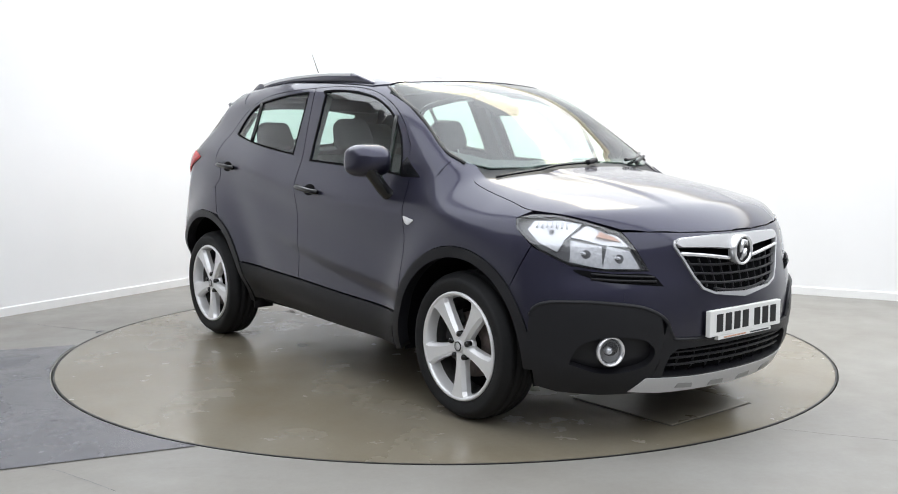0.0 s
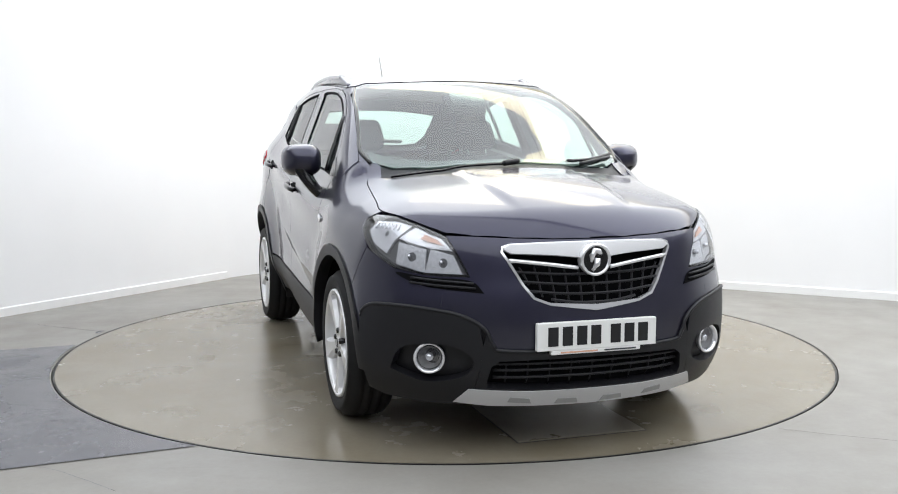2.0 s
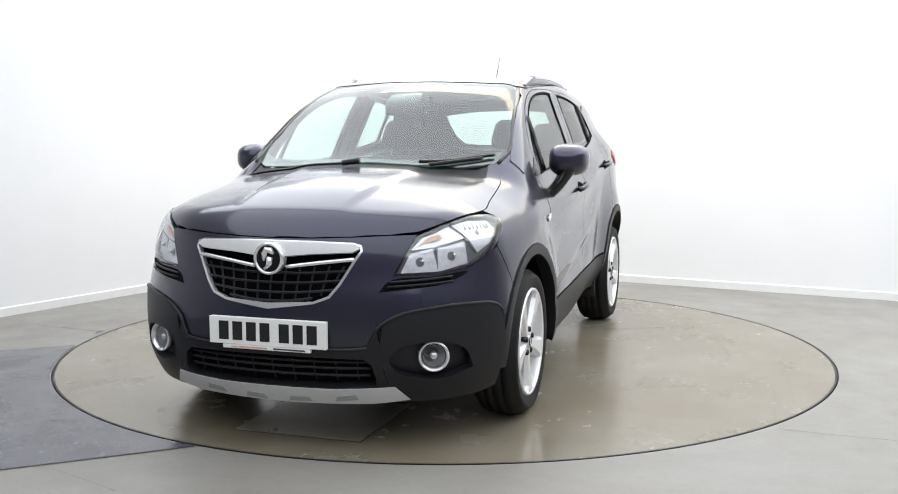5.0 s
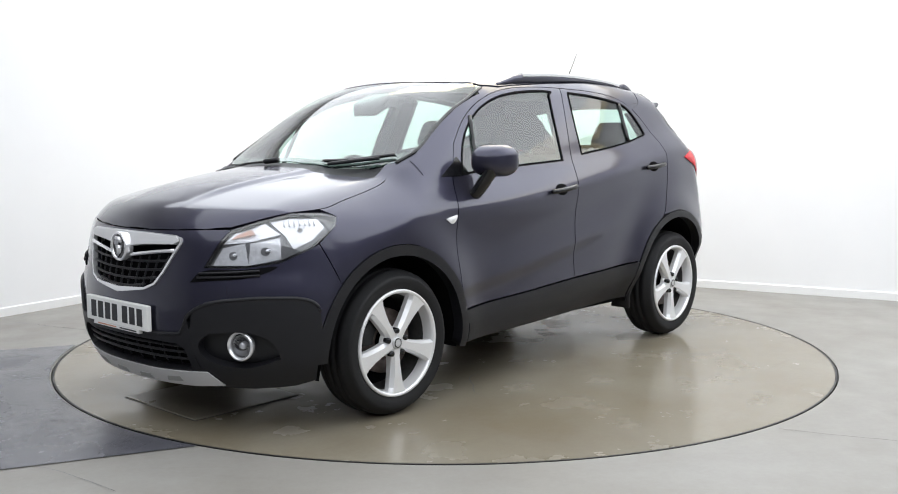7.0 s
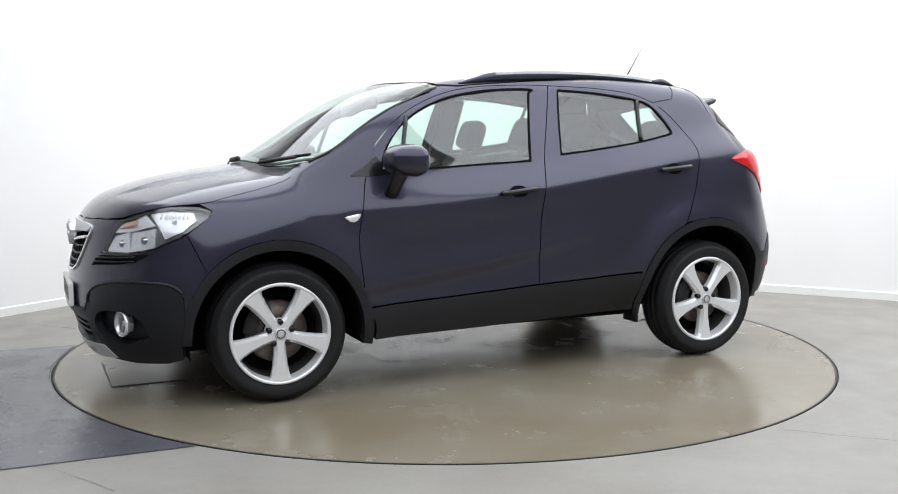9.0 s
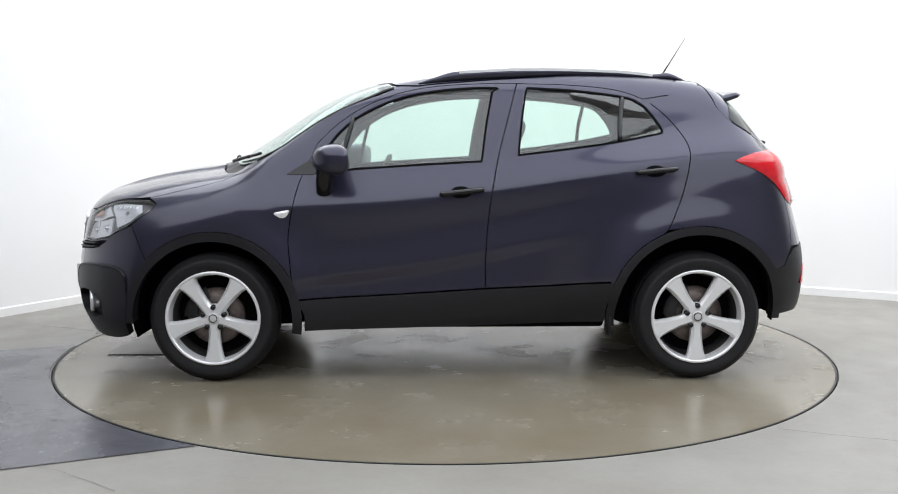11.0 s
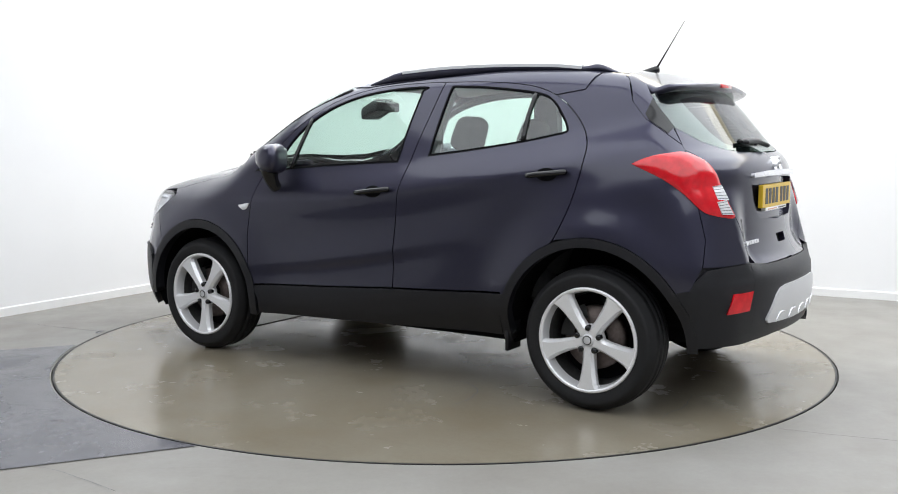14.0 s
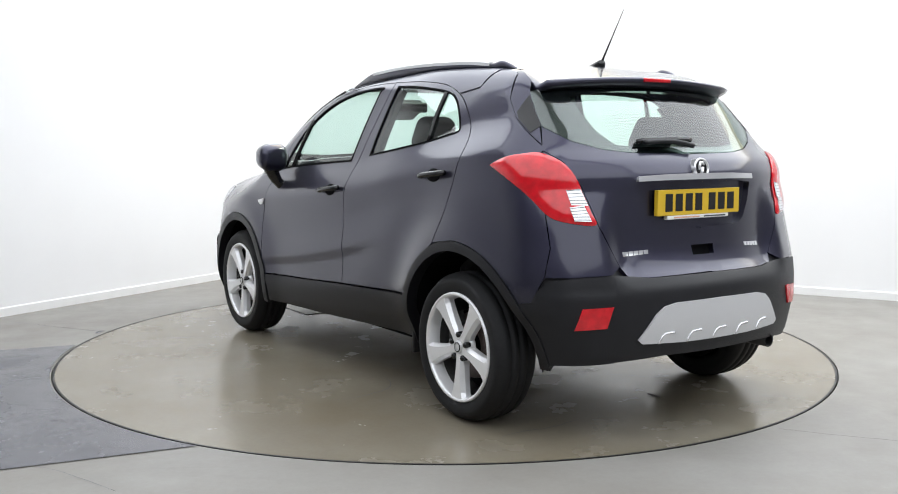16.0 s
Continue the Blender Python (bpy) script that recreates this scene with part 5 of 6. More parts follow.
# ---------------------------------------------------------------- side fittings
def build_sides():
    for win, doors, nm in ((WIN_F, FRONT_DOORS, "door_window"), (WIN_R, REAR_DOORS, "rear_door_window")):
        ring = on_side(win)
        panel(nm, ring, SIDE, M_GLASS, doors, both=True, gap=0.002, proud=-0.0045, rim=0.003, step=0.05, label="green-tinted side window")
        inner = on_side([tuple(q) for q in inset_ring(win, 0.006)])
        panel("window_seal", ring, SIDE, M_DARK, doors, both=True, gap=-0.002, proud=0.0015, rim=0.006, step=0.025, holes=[inner], label="black window seal")
    for pts, doors in ((((0.615, 1.085), (0.585, 1.22), (0.545, 1.365)), FRONT_DOORS), (((-0.868, 1.238), (-0.873, 1.35), (-0.893, 1.47)), REAR_DOORS)):
        for k in (0, 1):
            q = on_side(smooth_line(pts, 4))
            if k:
                q = q * np.array([1, -1, 1])
            bm = bmesh.new()
            tube(bm, [tuple(p) for p in q], 0.012, 8)
            part("window_bar", bm, M_GLOSSBLACK, doors[k], "black window divider")
    # handles, each over a dark patch that stands for its cup's shade
    for (x0, x1, z0, z1), doors in (((0.085, -0.138, 0.962, 0.988), FRONT_DOORS), ((-0.942, -1.150, 1.072, 1.094), REAR_DOORS)):
        xc, zc = (x0 + x1) / 2 + 0.005, (z0 + z1) / 2
        cup = on_side([(xc + 0.055 * math.cos(a), zc - 0.004 + 0.031 * math.sin(a)) for a in [2 * math.pi * i / 24 for i in range(24)]])
        panel("handle_cup_shade", cup, SIDE, M_DARK, doors, both=True, proud=0.0025, rim=0.004, step=0.02, label="dark patch for the shade in the handle scoop")
        for k in (0, 1):
            q = on_side([(x0, z0), (x0 - 0.03, z0 + 0.004), (xc, zc), (x1 + 0.03, z1 - 0.004), (x1, z1)])
            q[:, 1] += np.array([0.006, 0.026, 0.034, 0.028, 0.010])
            if k:
                q = q * np.array([1, -1, 1])
            bm = bmesh.new()
            tube(bm, [tuple(p) for p in smooth_line([tuple(p) for p in q], 4)], [0.011] + [0.0175] * 15 + [0.012], 10, squash=0.8)
            bmesh.ops.recalc_face_normals(bm, faces=bm.faces)
            part("door_handle", bm, M_GLOSSBLACK, doors[k], "dark door handle")
    ind = on_side(rounded([(0.958, 0.866), (0.862, 0.884), (0.885, 0.845), (0.915, 0.838)], 0.02))
    panel("side_indicator", ind, SIDE, M_LAMP_GREY, both=True, proud=0.006, crown=0.006, rim=0.012, step=0.012, label="small clear side indicator on the wing")
    cap = on_side([(-1.22 + 0.09 * math.cos(a), 1.03 + 0.085 * math.sin(a)) for a in [2 * math.pi * i / 40 for i in range(40)]]) * np.array([1, 1, 1])
    verts, faces, norms, nv = sheet(cap, SIDE, proud=0.002, rim=0.003, step=0.03, mirror=True)
    me = bpy.data.meshes.new("fuel_flap")
    me.from_pydata(verts, [], faces)
    me.materials.append(M_PAINT)
    me.polygons.foreach_set("use_smooth", [True] * len(me.polygons))
    me.normals_split_custom_set_from_vertices(norms)
    part("fuel_flap", me, M_PAINT, CAR)
    # door mirrors
    for s in (1, -1):
        mob = tagged(new("door_mirror"), "dark door mirror on a black foot")
        mob.parent = CAR
        bm = bmesh.new()
        box(bm, (0.622, 0.80, 1.045), (0.800, 1.0, 1.226), 0.066, 5)
        for v in bm.verts:
            u = (v.co.x - 0.630) / 0.165
            o = (v.co.y - 0.80) / 0.195
            c = Vector((v.co.x, 0.90, 1.145))
            k = 1 - 0.30 * u * u
            v.co.y = c.y + (v.co.y - c.y) * (1 - 0.15 * u * u)
            v.co.z = c.z + (v.co.z - c.z) * k * (1 - 0.12 * o)
            v.co.x -= 0.05 * o * o
            v.co.y *= s
        bmesh.ops.recalc_face_normals(bm, faces=bm.faces)
        bmesh.ops.translate(bm, vec=(-0.045, 0.016 * s, 0.004), verts=bm.verts)
        part("mirror_shell", bm, M_PAINT, mob, "dark navy mirror shell")
        bm = bmesh.new()
        box(bm, (0.632, 0.835, 1.095), (0.645, 0.955, 1.195), 0.005, 2)
        for v in bm.verts:
            o = (v.co.y - 0.80) / 0.195
            v.co.z = 1.145 + (v.co.z - 1.145) * (1 - 0.12 * o)
            v.co.x -= 0.045 * o * o
            v.co.y *= s
        bmesh.ops.recalc_face_normals(bm, faces=bm.faces)
        bmesh.ops.translate(bm, vec=(-0.045, 0.016 * s, 0.004), verts=bm.verts)
        part("mirror_glass", bm, M_CHROME, mob, "mirror glass")
        # a thick arm that swells from the door into the underside of the shell
        bm = bmesh.new()
        arm = smooth_line([(0.69, 0.815, 0.965), (0.69, 0.845, 0.985), (0.685, 0.878, 1.025), (0.672, 0.905, 1.075), (0.662, 0.925, 1.115)], 4)
        tube(bm, [(x, s * y, z) for x, y, z in arm], [float(np.interp(k / 16, (0, 0.25, 0.6, 1), (0.050, 0.040, 0.046, 0.062))) for k in range(17)], 16, squash=0.72)
        bmesh.ops.recalc_face_normals(bm, faces=bm.faces)
        part("mirror_arm", bm, M_GLOSSBLACK, mob, "black mirror arm")
    panel("mirror_sail", on_side(rounded([(0.895, 1.062), (0.742, 1.062), (0.722, 1.13), (0.745, 1.16), (0.79, 1.125)], 0.008)), SIDE, M_GLOSSBLACK, both=True, proud=0.003, rim=0.01, step=0.025, label="black trim panel at the pillar foot")
    # roof rails
    for s in (1, -1):
        rail = tagged(new("roof_rail"), "dark roof rail with silver bar")
        rail.parent = CAR
        def roof_at(x, y):
            return float(on_top([(x, y)])[0][2])
        mids = [(-0.02, 0.563, 1.610), (-0.3, 0.565, 1.624), (-0.6, 0.558, 1.625), (-0.9, 0.545, 1.615), (-1.08, 0.534, 1.598)]
        ends_f = [(0.20, 0.560, roof_at(0.20, 0.56) - 0.006), (0.10, 0.562, roof_at(0.10, 0.562) + 0.016)]
        ends_r = [(-1.17, 0.528, roof_at(-1.17, 0.528) + 0.024), (-1.27, 0.522, roof_at(-1.27, 0.522) - 0.006)]
        whole, middle = smooth_line(ends_f + mids + ends_r, 5), smooth_line(mids, 5)
        for nm, mat, wd, up, dn, lab in (("rail_skirt", M_PAINT, 0.017, 0.004, None, "dark rail foot and skirt"), ("rail_bar", M_SILVER, 0.0195, 0.010, -0.010, "silver rail bar")):
            bm = bmesh.new()
            rows = []
            for x, y, z in (whole if dn is None else middle):
                low = roof_at(x, y) - 0.012 if dn is None else z + dn
                sec = [(-wd, low), (-wd, z + up - 0.005), (-wd * 0.6, z + up), (wd * 0.6, z + up), (wd, z + up - 0.005), (wd, low)]
                rows.append([bm.verts.new((x, s * (y + dy), zz)) for dy, zz in sec])
            for a, b in zip(rows, rows[1:]):
                for k in range(6):
                    bm.faces.new((a[k], a[(k + 1) % 6], b[(k + 1) % 6], b[k]))
            bm.faces.new(rows[0]), bm.faces.new(rows[-1][::-1])
            bmesh.ops.recalc_face_normals(bm, faces=bm.faces)
            part(nm, bm, mat, rail, lab, smooth=dn is None)
    # aerial
    aer = tagged(new("aerial"), "thin black roof aerial")
    aer.parent = CAR
    bm = bmesh.new()
    box(bm, (-1.27, -0.022, 1.585), (-1.15, 0.022, 1.632), 0.018, 3)
    for v in bm.verts:
        v.co.z -= max(0, v.co.x + 1.235) * 0.35
        v.co.y *= 1 - 4 * max(0, v.co.x + 1.235)
    part("aerial_base", bm, M_GLOSSBLACK, aer)
    bm = bmesh.new()
    tube(bm, [(-1.255, 0, 1.62), (-1.32, 0, 1.725), (-1.40, 0, 1.855)], [0.006, 0.0035, 0.0018], 8)
    part("mast", bm, M_GLOSSBLACK, aer)
    # wipers on the screen
    w = tagged(new("front_wiper"), "black windscreen wiper")
    w.parent = CAR
    ribbon("wiper_arm", [(1.235, 0.36, 1.10), (1.18, 0.46, 1.12), (1.10, 0.58, 1.13)], 0.009, M_CLAD, w, 0.022)
    ribbon("wiper_blade", [(1.215, 0.30, 1.12), (1.16, 0.46, 1.14), (1.03, 0.62, 1.14)], 0.008, M_GLOSSBLACK, w, 0.012)
    w = tagged(new("front_wiper"), "black windscreen wiper")
    w.parent = CAR
    ribbon("wiper_arm", [(1.295, -0.06, 1.11), (1.27, 0.02, 1.115)], 0.014, M_CLAD, w, 0.012)
    ribbon("wiper_blade", [(1.235, -0.60 + 0.0, 1.10), (1.275, -0.3, 1.115), (1.285, 0.0, 1.118)], 0.006, M_GLOSSBLACK, w, 0.004)


build_sides()


# ---------------------------------------------------------------- wheels
def build_wheel():
    ob = tagged(new("wheel"), "five-spoke silver alloy wheel with black tyre")
    T, R = 0.107, 0.249
    bm = bmesh.new()
    H = WHEEL_R
    prof = [(R - 0.006, -T + 0.012), (R + 0.012, -T), (R + 0.045, -T - 0.004), (H - 0.028, -T + 0.006), (H - 0.008, -T + 0.028), (H - 0.002, -0.05), (H - 0.010, -0.046), (H - 0.010, -0.040), (H, -0.036), (H, -0.006), (H - 0.010, -0.003), (H - 0.010, 0.003), (H, 0.006), (H, 0.036), (H - 0.010, 0.040),
            (H - 0.010, 0.046), (H - 0.002, 0.05), (H - 0.008, T - 0.028), (H - 0.028, T - 0.006), (R + 0.06, T + 0.003), (R + 0.045, T + 0.004), (R + 0.012, T), (R - 0.006, T - 0.012)]
    lathe(bm, prof, 72, "y")
    bmesh.ops.recalc_face_normals(bm, faces=bm.faces)
    part("tyre", bm, M_RUBBER, ob, "black rubber tyre")
    bm = bmesh.new()
    lathe(bm, [(R + 0.001, T - 0.010), (R - 0.001, T + 0.001), (R - 0.008, T + 0.003), (R - 0.016, T - 0.002), (R - 0.018, T - 0.012), (R - 0.022, T - 0.045), (R - 0.026, T - 0.06)], 72, "y")
    bmesh.ops.recalc_face_normals(bm, faces=bm.faces)
    part("rim", bm, M_ALLOY, ob)
    # inner barrel: the shade behind the spokes is put into its dark colour
    bm = bmesh.new()
    lathe(bm, [(R - 0.026, T - 0.06), (R - 0.030, 0.01), (R - 0.04, -0.05), (R - 0.02, -T)], 72, "y")
    bmesh.ops.recalc_face_normals(bm, faces=bm.faces)
    part("barrel", bm, M_BARREL, ob, "wheel barrel, darkened for the shade inside the wheel")
    # spokes: broad at the rim, waisted, bevelled edges
    for i in range(5):
        a = math.radians(-90 + 72 * i)
        bm = bmesh.new()
        secs = []
        for r, w, top, edge in ((0.030, 0.019, T - 0.014, 0.010), (0.062, 0.015, T - 0.012, 0.014), (0.10, 0.016, T - 0.010, 0.018), (0.16, 0.023, T - 0.007, 0.020), (0.205, 0.032, T - 0.004, 0.020), (0.225, 0.041, T - 0.002, 0.018), (0.2375, 0.054, T - 0.001, 0.014)):
            e = 0.013
            secs.append([bm.verts.new((r, y, x)) for x, y in ((-w - e, top - 0.045), (-w - e, top - edge), (-w, top), (w, top), (w + e, top - edge), (w + e, top - 0.045))])
        for p_, q_ in zip(secs, secs[1:]):
            for j in range(6):
                k = (j + 1) % 6
                bm.faces.new((p_[j], p_[k], q_[k], q_[j]))
        bm.faces.new(secs[0]), bm.faces.new(secs[-1][::-1])
        bmesh.ops.recalc_face_normals(bm, faces=bm.faces)
        rot = Matrix.Rotation(-a, 4, "Y")
        bmesh.ops.transform(bm, matrix=rot, verts=bm.verts)
        part("spoke", bm, M_ALLOY, ob, smooth=False)
        b = a + math.radians(36)
        bm = bmesh.new()
        lathe(bm, [(0.0001, 0.0), (0.010, 0.0), (0.0135, -0.004), (0.0135, -0.03)], 12, "y", (0.058 * math.cos(b), T - 0.005, 0.057 * math.sin(b)))
        bmesh.ops.recalc_face_normals(bm, faces=bm.faces)
        part("wheel_bolt", bm, M_GLOSSBLACK, ob, "dark wheel bolt")
    bm = bmesh.new()
    lathe(bm, [(0.0001, T - 0.016), (0.042, T - 0.018), (0.066, T - 0.028), (0.072, T - 0.06)], 40, "y")
    bmesh.ops.recalc_face_normals(bm, faces=bm.faces)
    part("hub", bm, M_ALLOY, ob)
    bm = bmesh.new()
    lathe(bm, [(0.0001, T - 0.006), (0.020, T - 0.007), (0.029, T - 0.009), (0.031, T - 0.02)], 28, "y")
    bmesh.ops.recalc_face_normals(bm, faces=bm.faces)
    part("hub_cap", bm, M_SILVER, ob, "round grey hub cap")
    bm = bmesh.new()
    lathe(bm, [(0.018, T - 0.0045), (0.0225, T - 0.0055), (0.0225, T - 0.01)], 24, "y")
    part("hub_cap_ring", bm, M_STEEL, ob)
    bm = bmesh.new()
    lathe(bm, [(0.07, 0.02), (0.15, 0.02), (0.152, 0.0), (0.152, -0.02), (0.07, -0.02)], 48, "y")
    bmesh.ops.recalc_face_normals(bm, faces=bm.faces)
    part("brake_disc", bm, M_DISC, ob, "rusty brake disc")
    bm = bmesh.new()
    lathe(bm, [(0.10, 0.036), (0.165, 0.036), (0.165, -0.04), (0.10, -0.04), (0.10, 0.036)], 14, "y", arc=math.radians(75))
    bmesh.ops.recalc_face_normals(bm, faces=bm.faces)
    part("brake_caliper", bm, M_STEEL, ob)
    bm = bmesh.new()
    lathe(bm, [(0.0001, -0.045), (0.235, -0.045)], 40, "y")
    part("back_plate", bm, M_DARK, ob)
    return ob


WHEEL = build_wheel()
WHEEL.parent = CAR
WHEEL.matrix_basis = pose(AXLE, 0.768, WHEEL_Z)
for wx, wy, turn_ in ((-AXLE, 0.768, 0), (AXLE, -0.768, 180), (-AXLE, -0.768, 180)):
    copy_thing(WHEEL, pose(wx, wy, WHEEL_Z, 0, 0, turn_))


# ---------------------------------------------------------------- underside and wheel wells
def build_under():
    for cx, cz, r, a0, a1 in ((AXLE, CZ_F, ARCH_F + 0.012, -14, 190), (-AXLE, CZ_R, ARCH_R + 0.012, -10, 182)):
        for s in (1, -1):
            bm = bmesh.new()
            rings = []
            for i in range(29):
                a = math.radians(a0 + (a1 - a0) * i / 28)
                x, z = cx + r * math.cos(a), cz + r * math.sin(a)
                y = on_side([(x, z)])[0][1] - 0.02
                rings.append([bm.verts.new((x, s * y, z)), bm.verts.new((x, s * 0.55, z))])
            for p_, q_ in zip(rings, rings[1:]):
                bm.faces.new((p_[0], p_[1], q_[1], q_[0]))
            bm.faces.new([p_[1] for p_ in rings])
            part("wheel_arch_liner", bm, M_DARK, CAR, "black wheel arch liner")
    bm = bmesh.new()
    box(bm, (-0.80, -0.74, 0.235), (0.80, 0.74, 0.30), 0.02, 2)
    part("floor_pan", bm, M_DARK, CAR, "dark underbody")
    for lo, hi in (((0.78, -0.56, 0.225), (1.90, 0.56, 0.80)), ((-1.86, -0.56, 0.32), (-0.78, 0.56, 0.86))):
        bm = bmesh.new()
        box(bm, lo, hi, 0.06, 2)
        part("underbody", bm, M_DARK, CAR, "dark underbody")
    bm = bmesh.new()
    tube(bm, [(-1.277, -0.7, 0.31), (-1.277, 0.7, 0.31)], 0.035, 10)
    part("rear_axle", bm, M_STEEL, CAR)
    bm = bmesh.new()
    tube(bm, smooth_line([(-0.3, -0.2, 0.24), (-0.8, -0.2, 0.235), (-1.2, -0.35, 0.27), (-1.75, -0.42, 0.315)], 5), 0.028, 10)
    part("exhaust_tube", bm, M_STEEL, CAR)
    for s in (1, -1):
        bm = bmesh.new()
        box(bm, (-0.83, s * 0.74 - 0.05, 0.20), (-0.81, s * 0.74 + 0.08, 0.36), 0.004, 1)
        part("mud_flap", bm, M_CLAD, CAR)


build_under()


# ---------------------------------------------------------------- cabin
def seat(name, x, y, label, width=0.50, lean=20, head=True):
    ob = tagged(new(name), label)
    ob.parent = CAR
    bm = bmesh.new()
    box(bm, (x - 0.10, y - width / 2, 0.42), (x + 0.42, y + width / 2, 0.62), 0.06, 3)
    part("cushion", bm, M_FABRIC, ob)
    bm = bmesh.new()
    m = Matrix.Translation((x - 0.06, y, 0.58)) @ Matrix.Rotation(math.radians(-lean), 4, "Y")
    box(bm, (-0.08, -width / 2, 0.0), (0.07, width / 2, 0.60), 0.06, 4)
    for v in bm.verts:
        v.co.y *= 1 - 0.22 * max(0, v.co.z - 0.25) / 0.35
    bmesh.ops.transform(bm, matrix=m, verts=bm.verts)
    part("backrest", bm, M_FABRIC, ob)
    if head:
        bm = bmesh.new()
        box(bm, (-0.05, -0.13, 0.645), (0.06, 0.13, 0.835), 0.05, 4)
        for v in bm.verts:
            v.co.y *= 1 - 0.18 * max(0, v.co.z - 0.72) / 0.11
        bmesh.ops.transform(bm, matrix=m, verts=bm.verts)
        part("headrest", bm, M_FABRIC, ob)
        for dy in (-0.06, 0.06):
            bm = bmesh.new()
            tube(bm, [(0.0, dy, 0.58), (0.0, dy, 0.68)], 0.006, 6)
            bmesh.ops.transform(bm, matrix=m, verts=bm.verts)
            part("headrest_post", bm, M_CHROME, ob)
    return ob


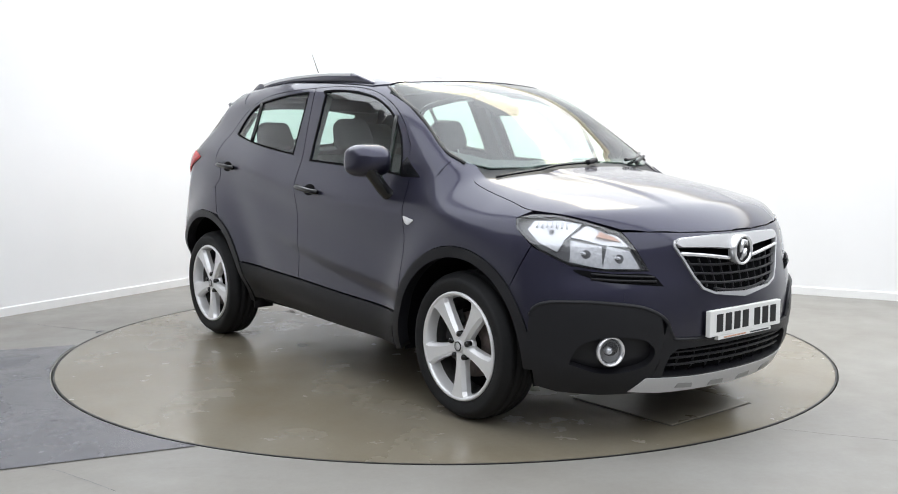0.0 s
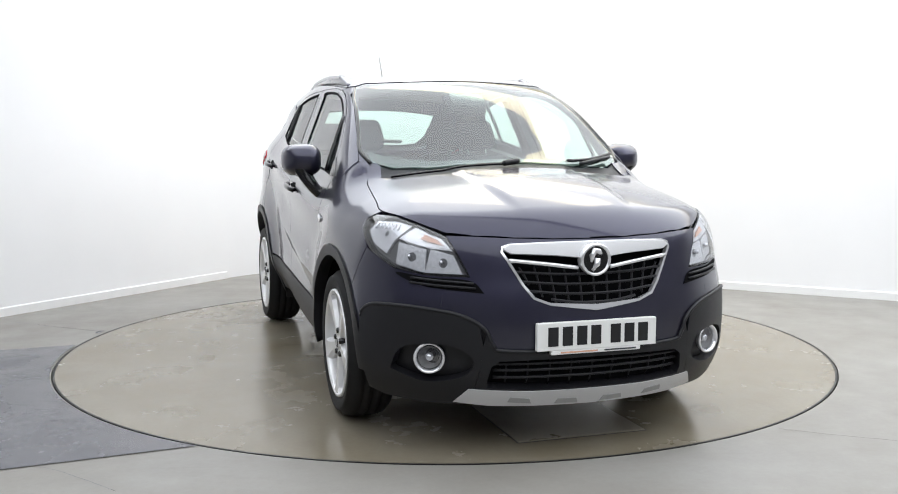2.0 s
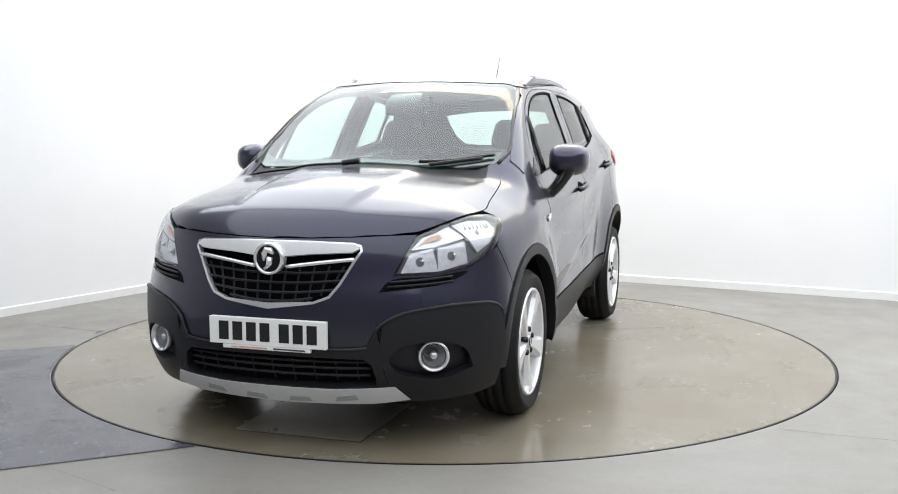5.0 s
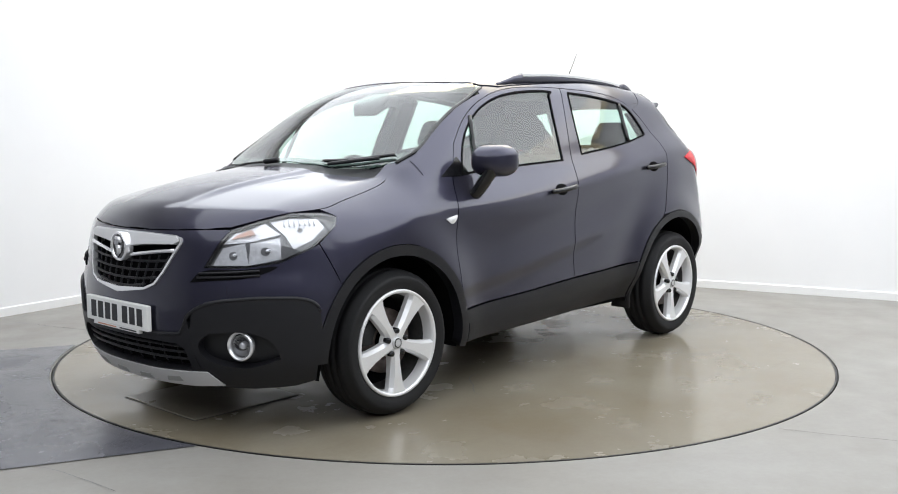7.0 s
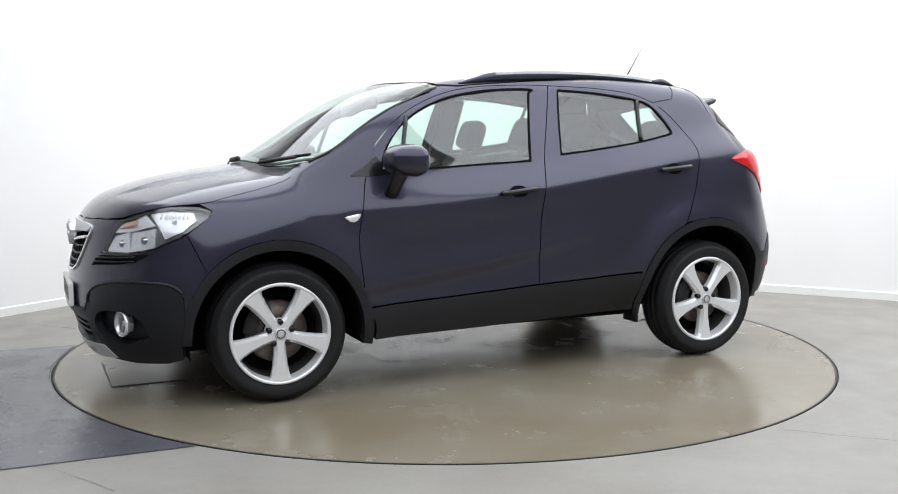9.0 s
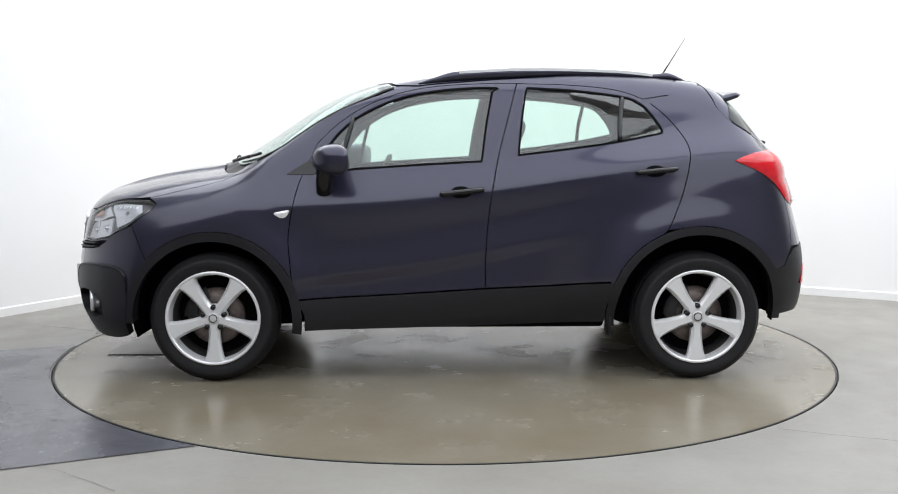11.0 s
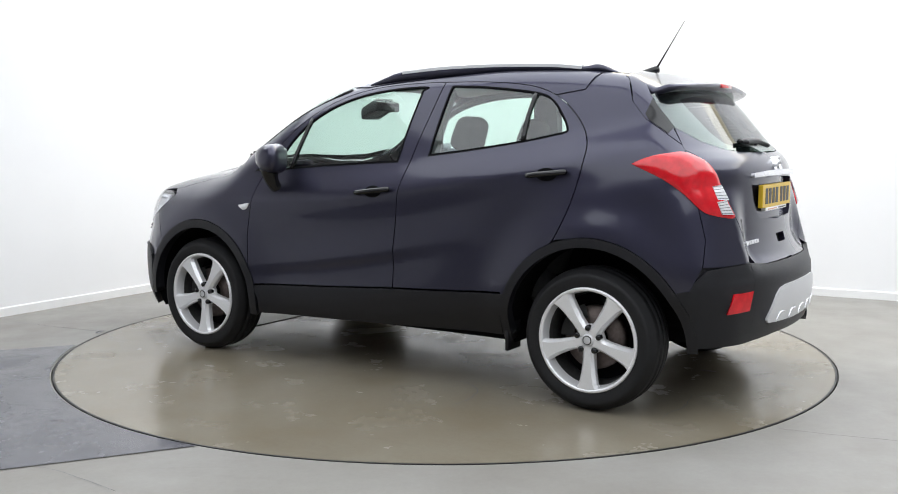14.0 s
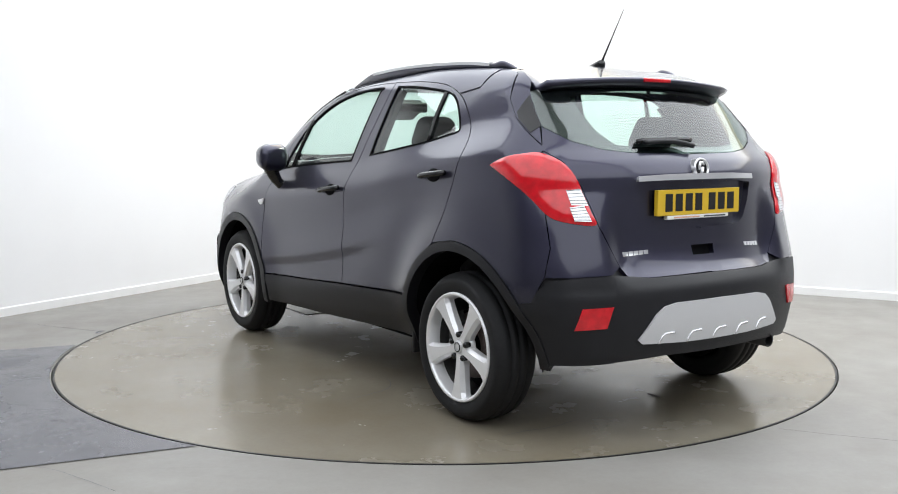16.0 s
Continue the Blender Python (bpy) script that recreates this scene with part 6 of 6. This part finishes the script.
def build_cabin():
    seat("front_seat", -0.02, 0.37, "dark cloth front seat with headrest")
    seat("front_seat", -0.02, -0.37, "dark cloth front seat with headrest")
    for y in (-0.42, 0.0, 0.42):
        ob = seat("rear_seat", -0.86, y, "dark cloth rear seat with headrest", 0.42, 22, head=y != 0.0)
    # dashboard with a hooded binnacle
    bm = bmesh.new()
    sec = [(1.22, 1.04), (1.05, 1.075), (0.80, 1.06), (0.68, 1.03), (0.60, 0.95), (0.58, 0.80), (0.66, 0.60), (1.0, 0.55)]
    rows = []
    for i in range(17):
        y = -0.70 + 1.40 * i / 16
        lift_ = 0.03 * math.exp(-((y + 0.37) / 0.16) ** 2)
        rows.append([bm.verts.new((x - 0.25 * y * y * (1 if x > 1 else 0.3), y, z + (lift_ if 0.55 < x < 0.9 and z > 0.9 else 0))) for x, z in sec])
    for a, b in zip(rows, rows[1:]):
        for j in range(len(sec) - 1):
            bm.faces.new((a[j], a[j + 1], b[j + 1], b[j]))
    bmesh.ops.recalc_face_normals(bm, faces=bm.faces)
    part("dashboard", bm, M_TRIM, CAR, "dark grey dashboard")
    sw = tagged(new("steering_wheel"), "dark steering wheel")
    sw.parent = CAR
    m = Matrix.Translation((0.47, -0.37, 0.98)) @ Matrix.Rotation(math.radians(-25), 4, "Y")
    bm = bmesh.new()
    pts = [(0, 0.18 * math.cos(2 * math.pi * i / 36), 0.18 * math.sin(2 * math.pi * i / 36)) for i in range(37)]
    tube(bm, pts, 0.016, 8, caps=False)
    bmesh.ops.transform(bm, matrix=m, verts=bm.verts)
    part("wheel_rim", bm, M_GLOSSBLACK, sw)
    bm = bmesh.new()
    box(bm, (-0.01, -0.07, -0.06), (0.05, 0.07, 0.06), 0.02, 2)
    box(bm, (0.0, -0.18, -0.02), (0.02, 0.18, 0.02), 0.006, 1)
    bmesh.ops.transform(bm, matrix=m, verts=bm.verts)
    part("wheel_boss", bm, M_TRIM, sw)
    # headlining, inner pillars, door cards
    lin = [(0.42, 0.0), (0.40, 0.25), (0.35, 0.43)] + [(x, float(ROOF_EDGE(np.array(x))) - 0.03) for x in (0.25, 0.0, -0.3, -0.6, -0.9, -1.2)] + [(-1.38, 0.45), (-1.42, 0.0)]
    panel("headlining", both_sides(on_top(lin)), TOPD, M_LINING, proud=-0.035, rim=0.0, step=0.06, label="pale grey headlining")
    card = outline([(0.84, 1.05), (0.30, 1.085), (-0.14, 1.11), (-0.33, 1.145), (-0.87, 1.215), (-1.08, 1.255), (-1.6, 1.24), (-1.75, 1.0), (-1.75, 0.86), (-0.80, 0.86), (-0.80, 0.3), (0.78, 0.3), (0.80, 0.7)])
    panel("door_card", on_side(card), SIDE, M_TRIM, both=True, proud=-0.065, rim=0.03, step=0.06, label="dark grey inner door trim")
    bp = outline([(-0.165, 1.10), (-0.195, 1.30), (-0.22, 1.52), (-0.37, 1.53), (-0.35, 1.33), (-0.33, 1.10)])
    panel("pillar_trim", on_side(bp), SIDE, M_TRIM, both=True, proud=-0.035, rim=0.03, step=0.05, label="grey B pillar trim")
    cp = outline([(-1.02, 1.43), (-1.10, 1.30), (-1.08, 1.25), (-1.6, 1.235), (-1.52, 1.36), (-1.35, 1.46)])
    panel("rear_pillar_trim", on_side(cp), unit((-0.2, 1, 0.1)), M_TRIM, both=True, proud=-0.035, rim=0.02, step=0.05, label="dark rear pillar trim")
    bm = bmesh.new()
    box(bm, (-1.55, -0.62, 0.86), (-1.10, 0.62, 1.10), 0.02, 2)
    part("parcel_shelf", bm, M_TRIM, CAR, "dark parcel shelf")
    # inside mirror and sensor box
    im = tagged(new("inside_mirror"), "dark inside mirror with sensor box")
    im.parent = CAR
    bm = bmesh.new()
    box(bm, (0.50, -0.12, 1.42), (0.54, 0.12, 1.485), 0.015, 3)
    part("mirror_body", bm, M_GLOSSBLACK, im)
    bm = bmesh.new()
    box(bm, (0.53, -0.10, 1.43), (0.66, 0.09, 1.51), 0.02, 2)
    for v in bm.verts:
        v.co.z -= (v.co.x - 0.53) * 0.5
    part("sensor_box", bm, M_GLOSSBLACK, im)


build_cabin()


# ---------------------------------------------------------------- the turn of the table
def motions():
    OX, OY = -0.0444, -0.0504
    turn = [(0.0, -51.23), (0.5, -54.83), (1.0, -60.49), (1.5, -66.28), (2.0, -72.30), (2.5, -78.25), (3.0, -84.25), (3.5, -90.18), (4.0, -96.25), (4.2, -98.65),
            (6.3, -123.56), (6.5, -125.97), (7.0, -132.05), (7.5, -138.0), (8.0, -144.0), (8.5, -149.95), (9.0, -155.95), (9.2, -158.25),
            (11.3, -182.40), (11.5, -184.70), (12.0, -190.50), (12.5, -196.05), (13.0, -201.80), (13.5, -207.40), (14.0, -213.15), (14.5, -218.85), (15.0, -224.65), (15.5, -230.40), (16.0, -236.31)]
    walk(TABLE, [(t, pose(0, 0, 0, 0, 0, a)) for t, a in turn])
    walk(CAR, [(t, pose(0, -0.128, RIDE, 0, 0, a) @ pose(OX, OY, 0)) for t, a in turn])


motions()
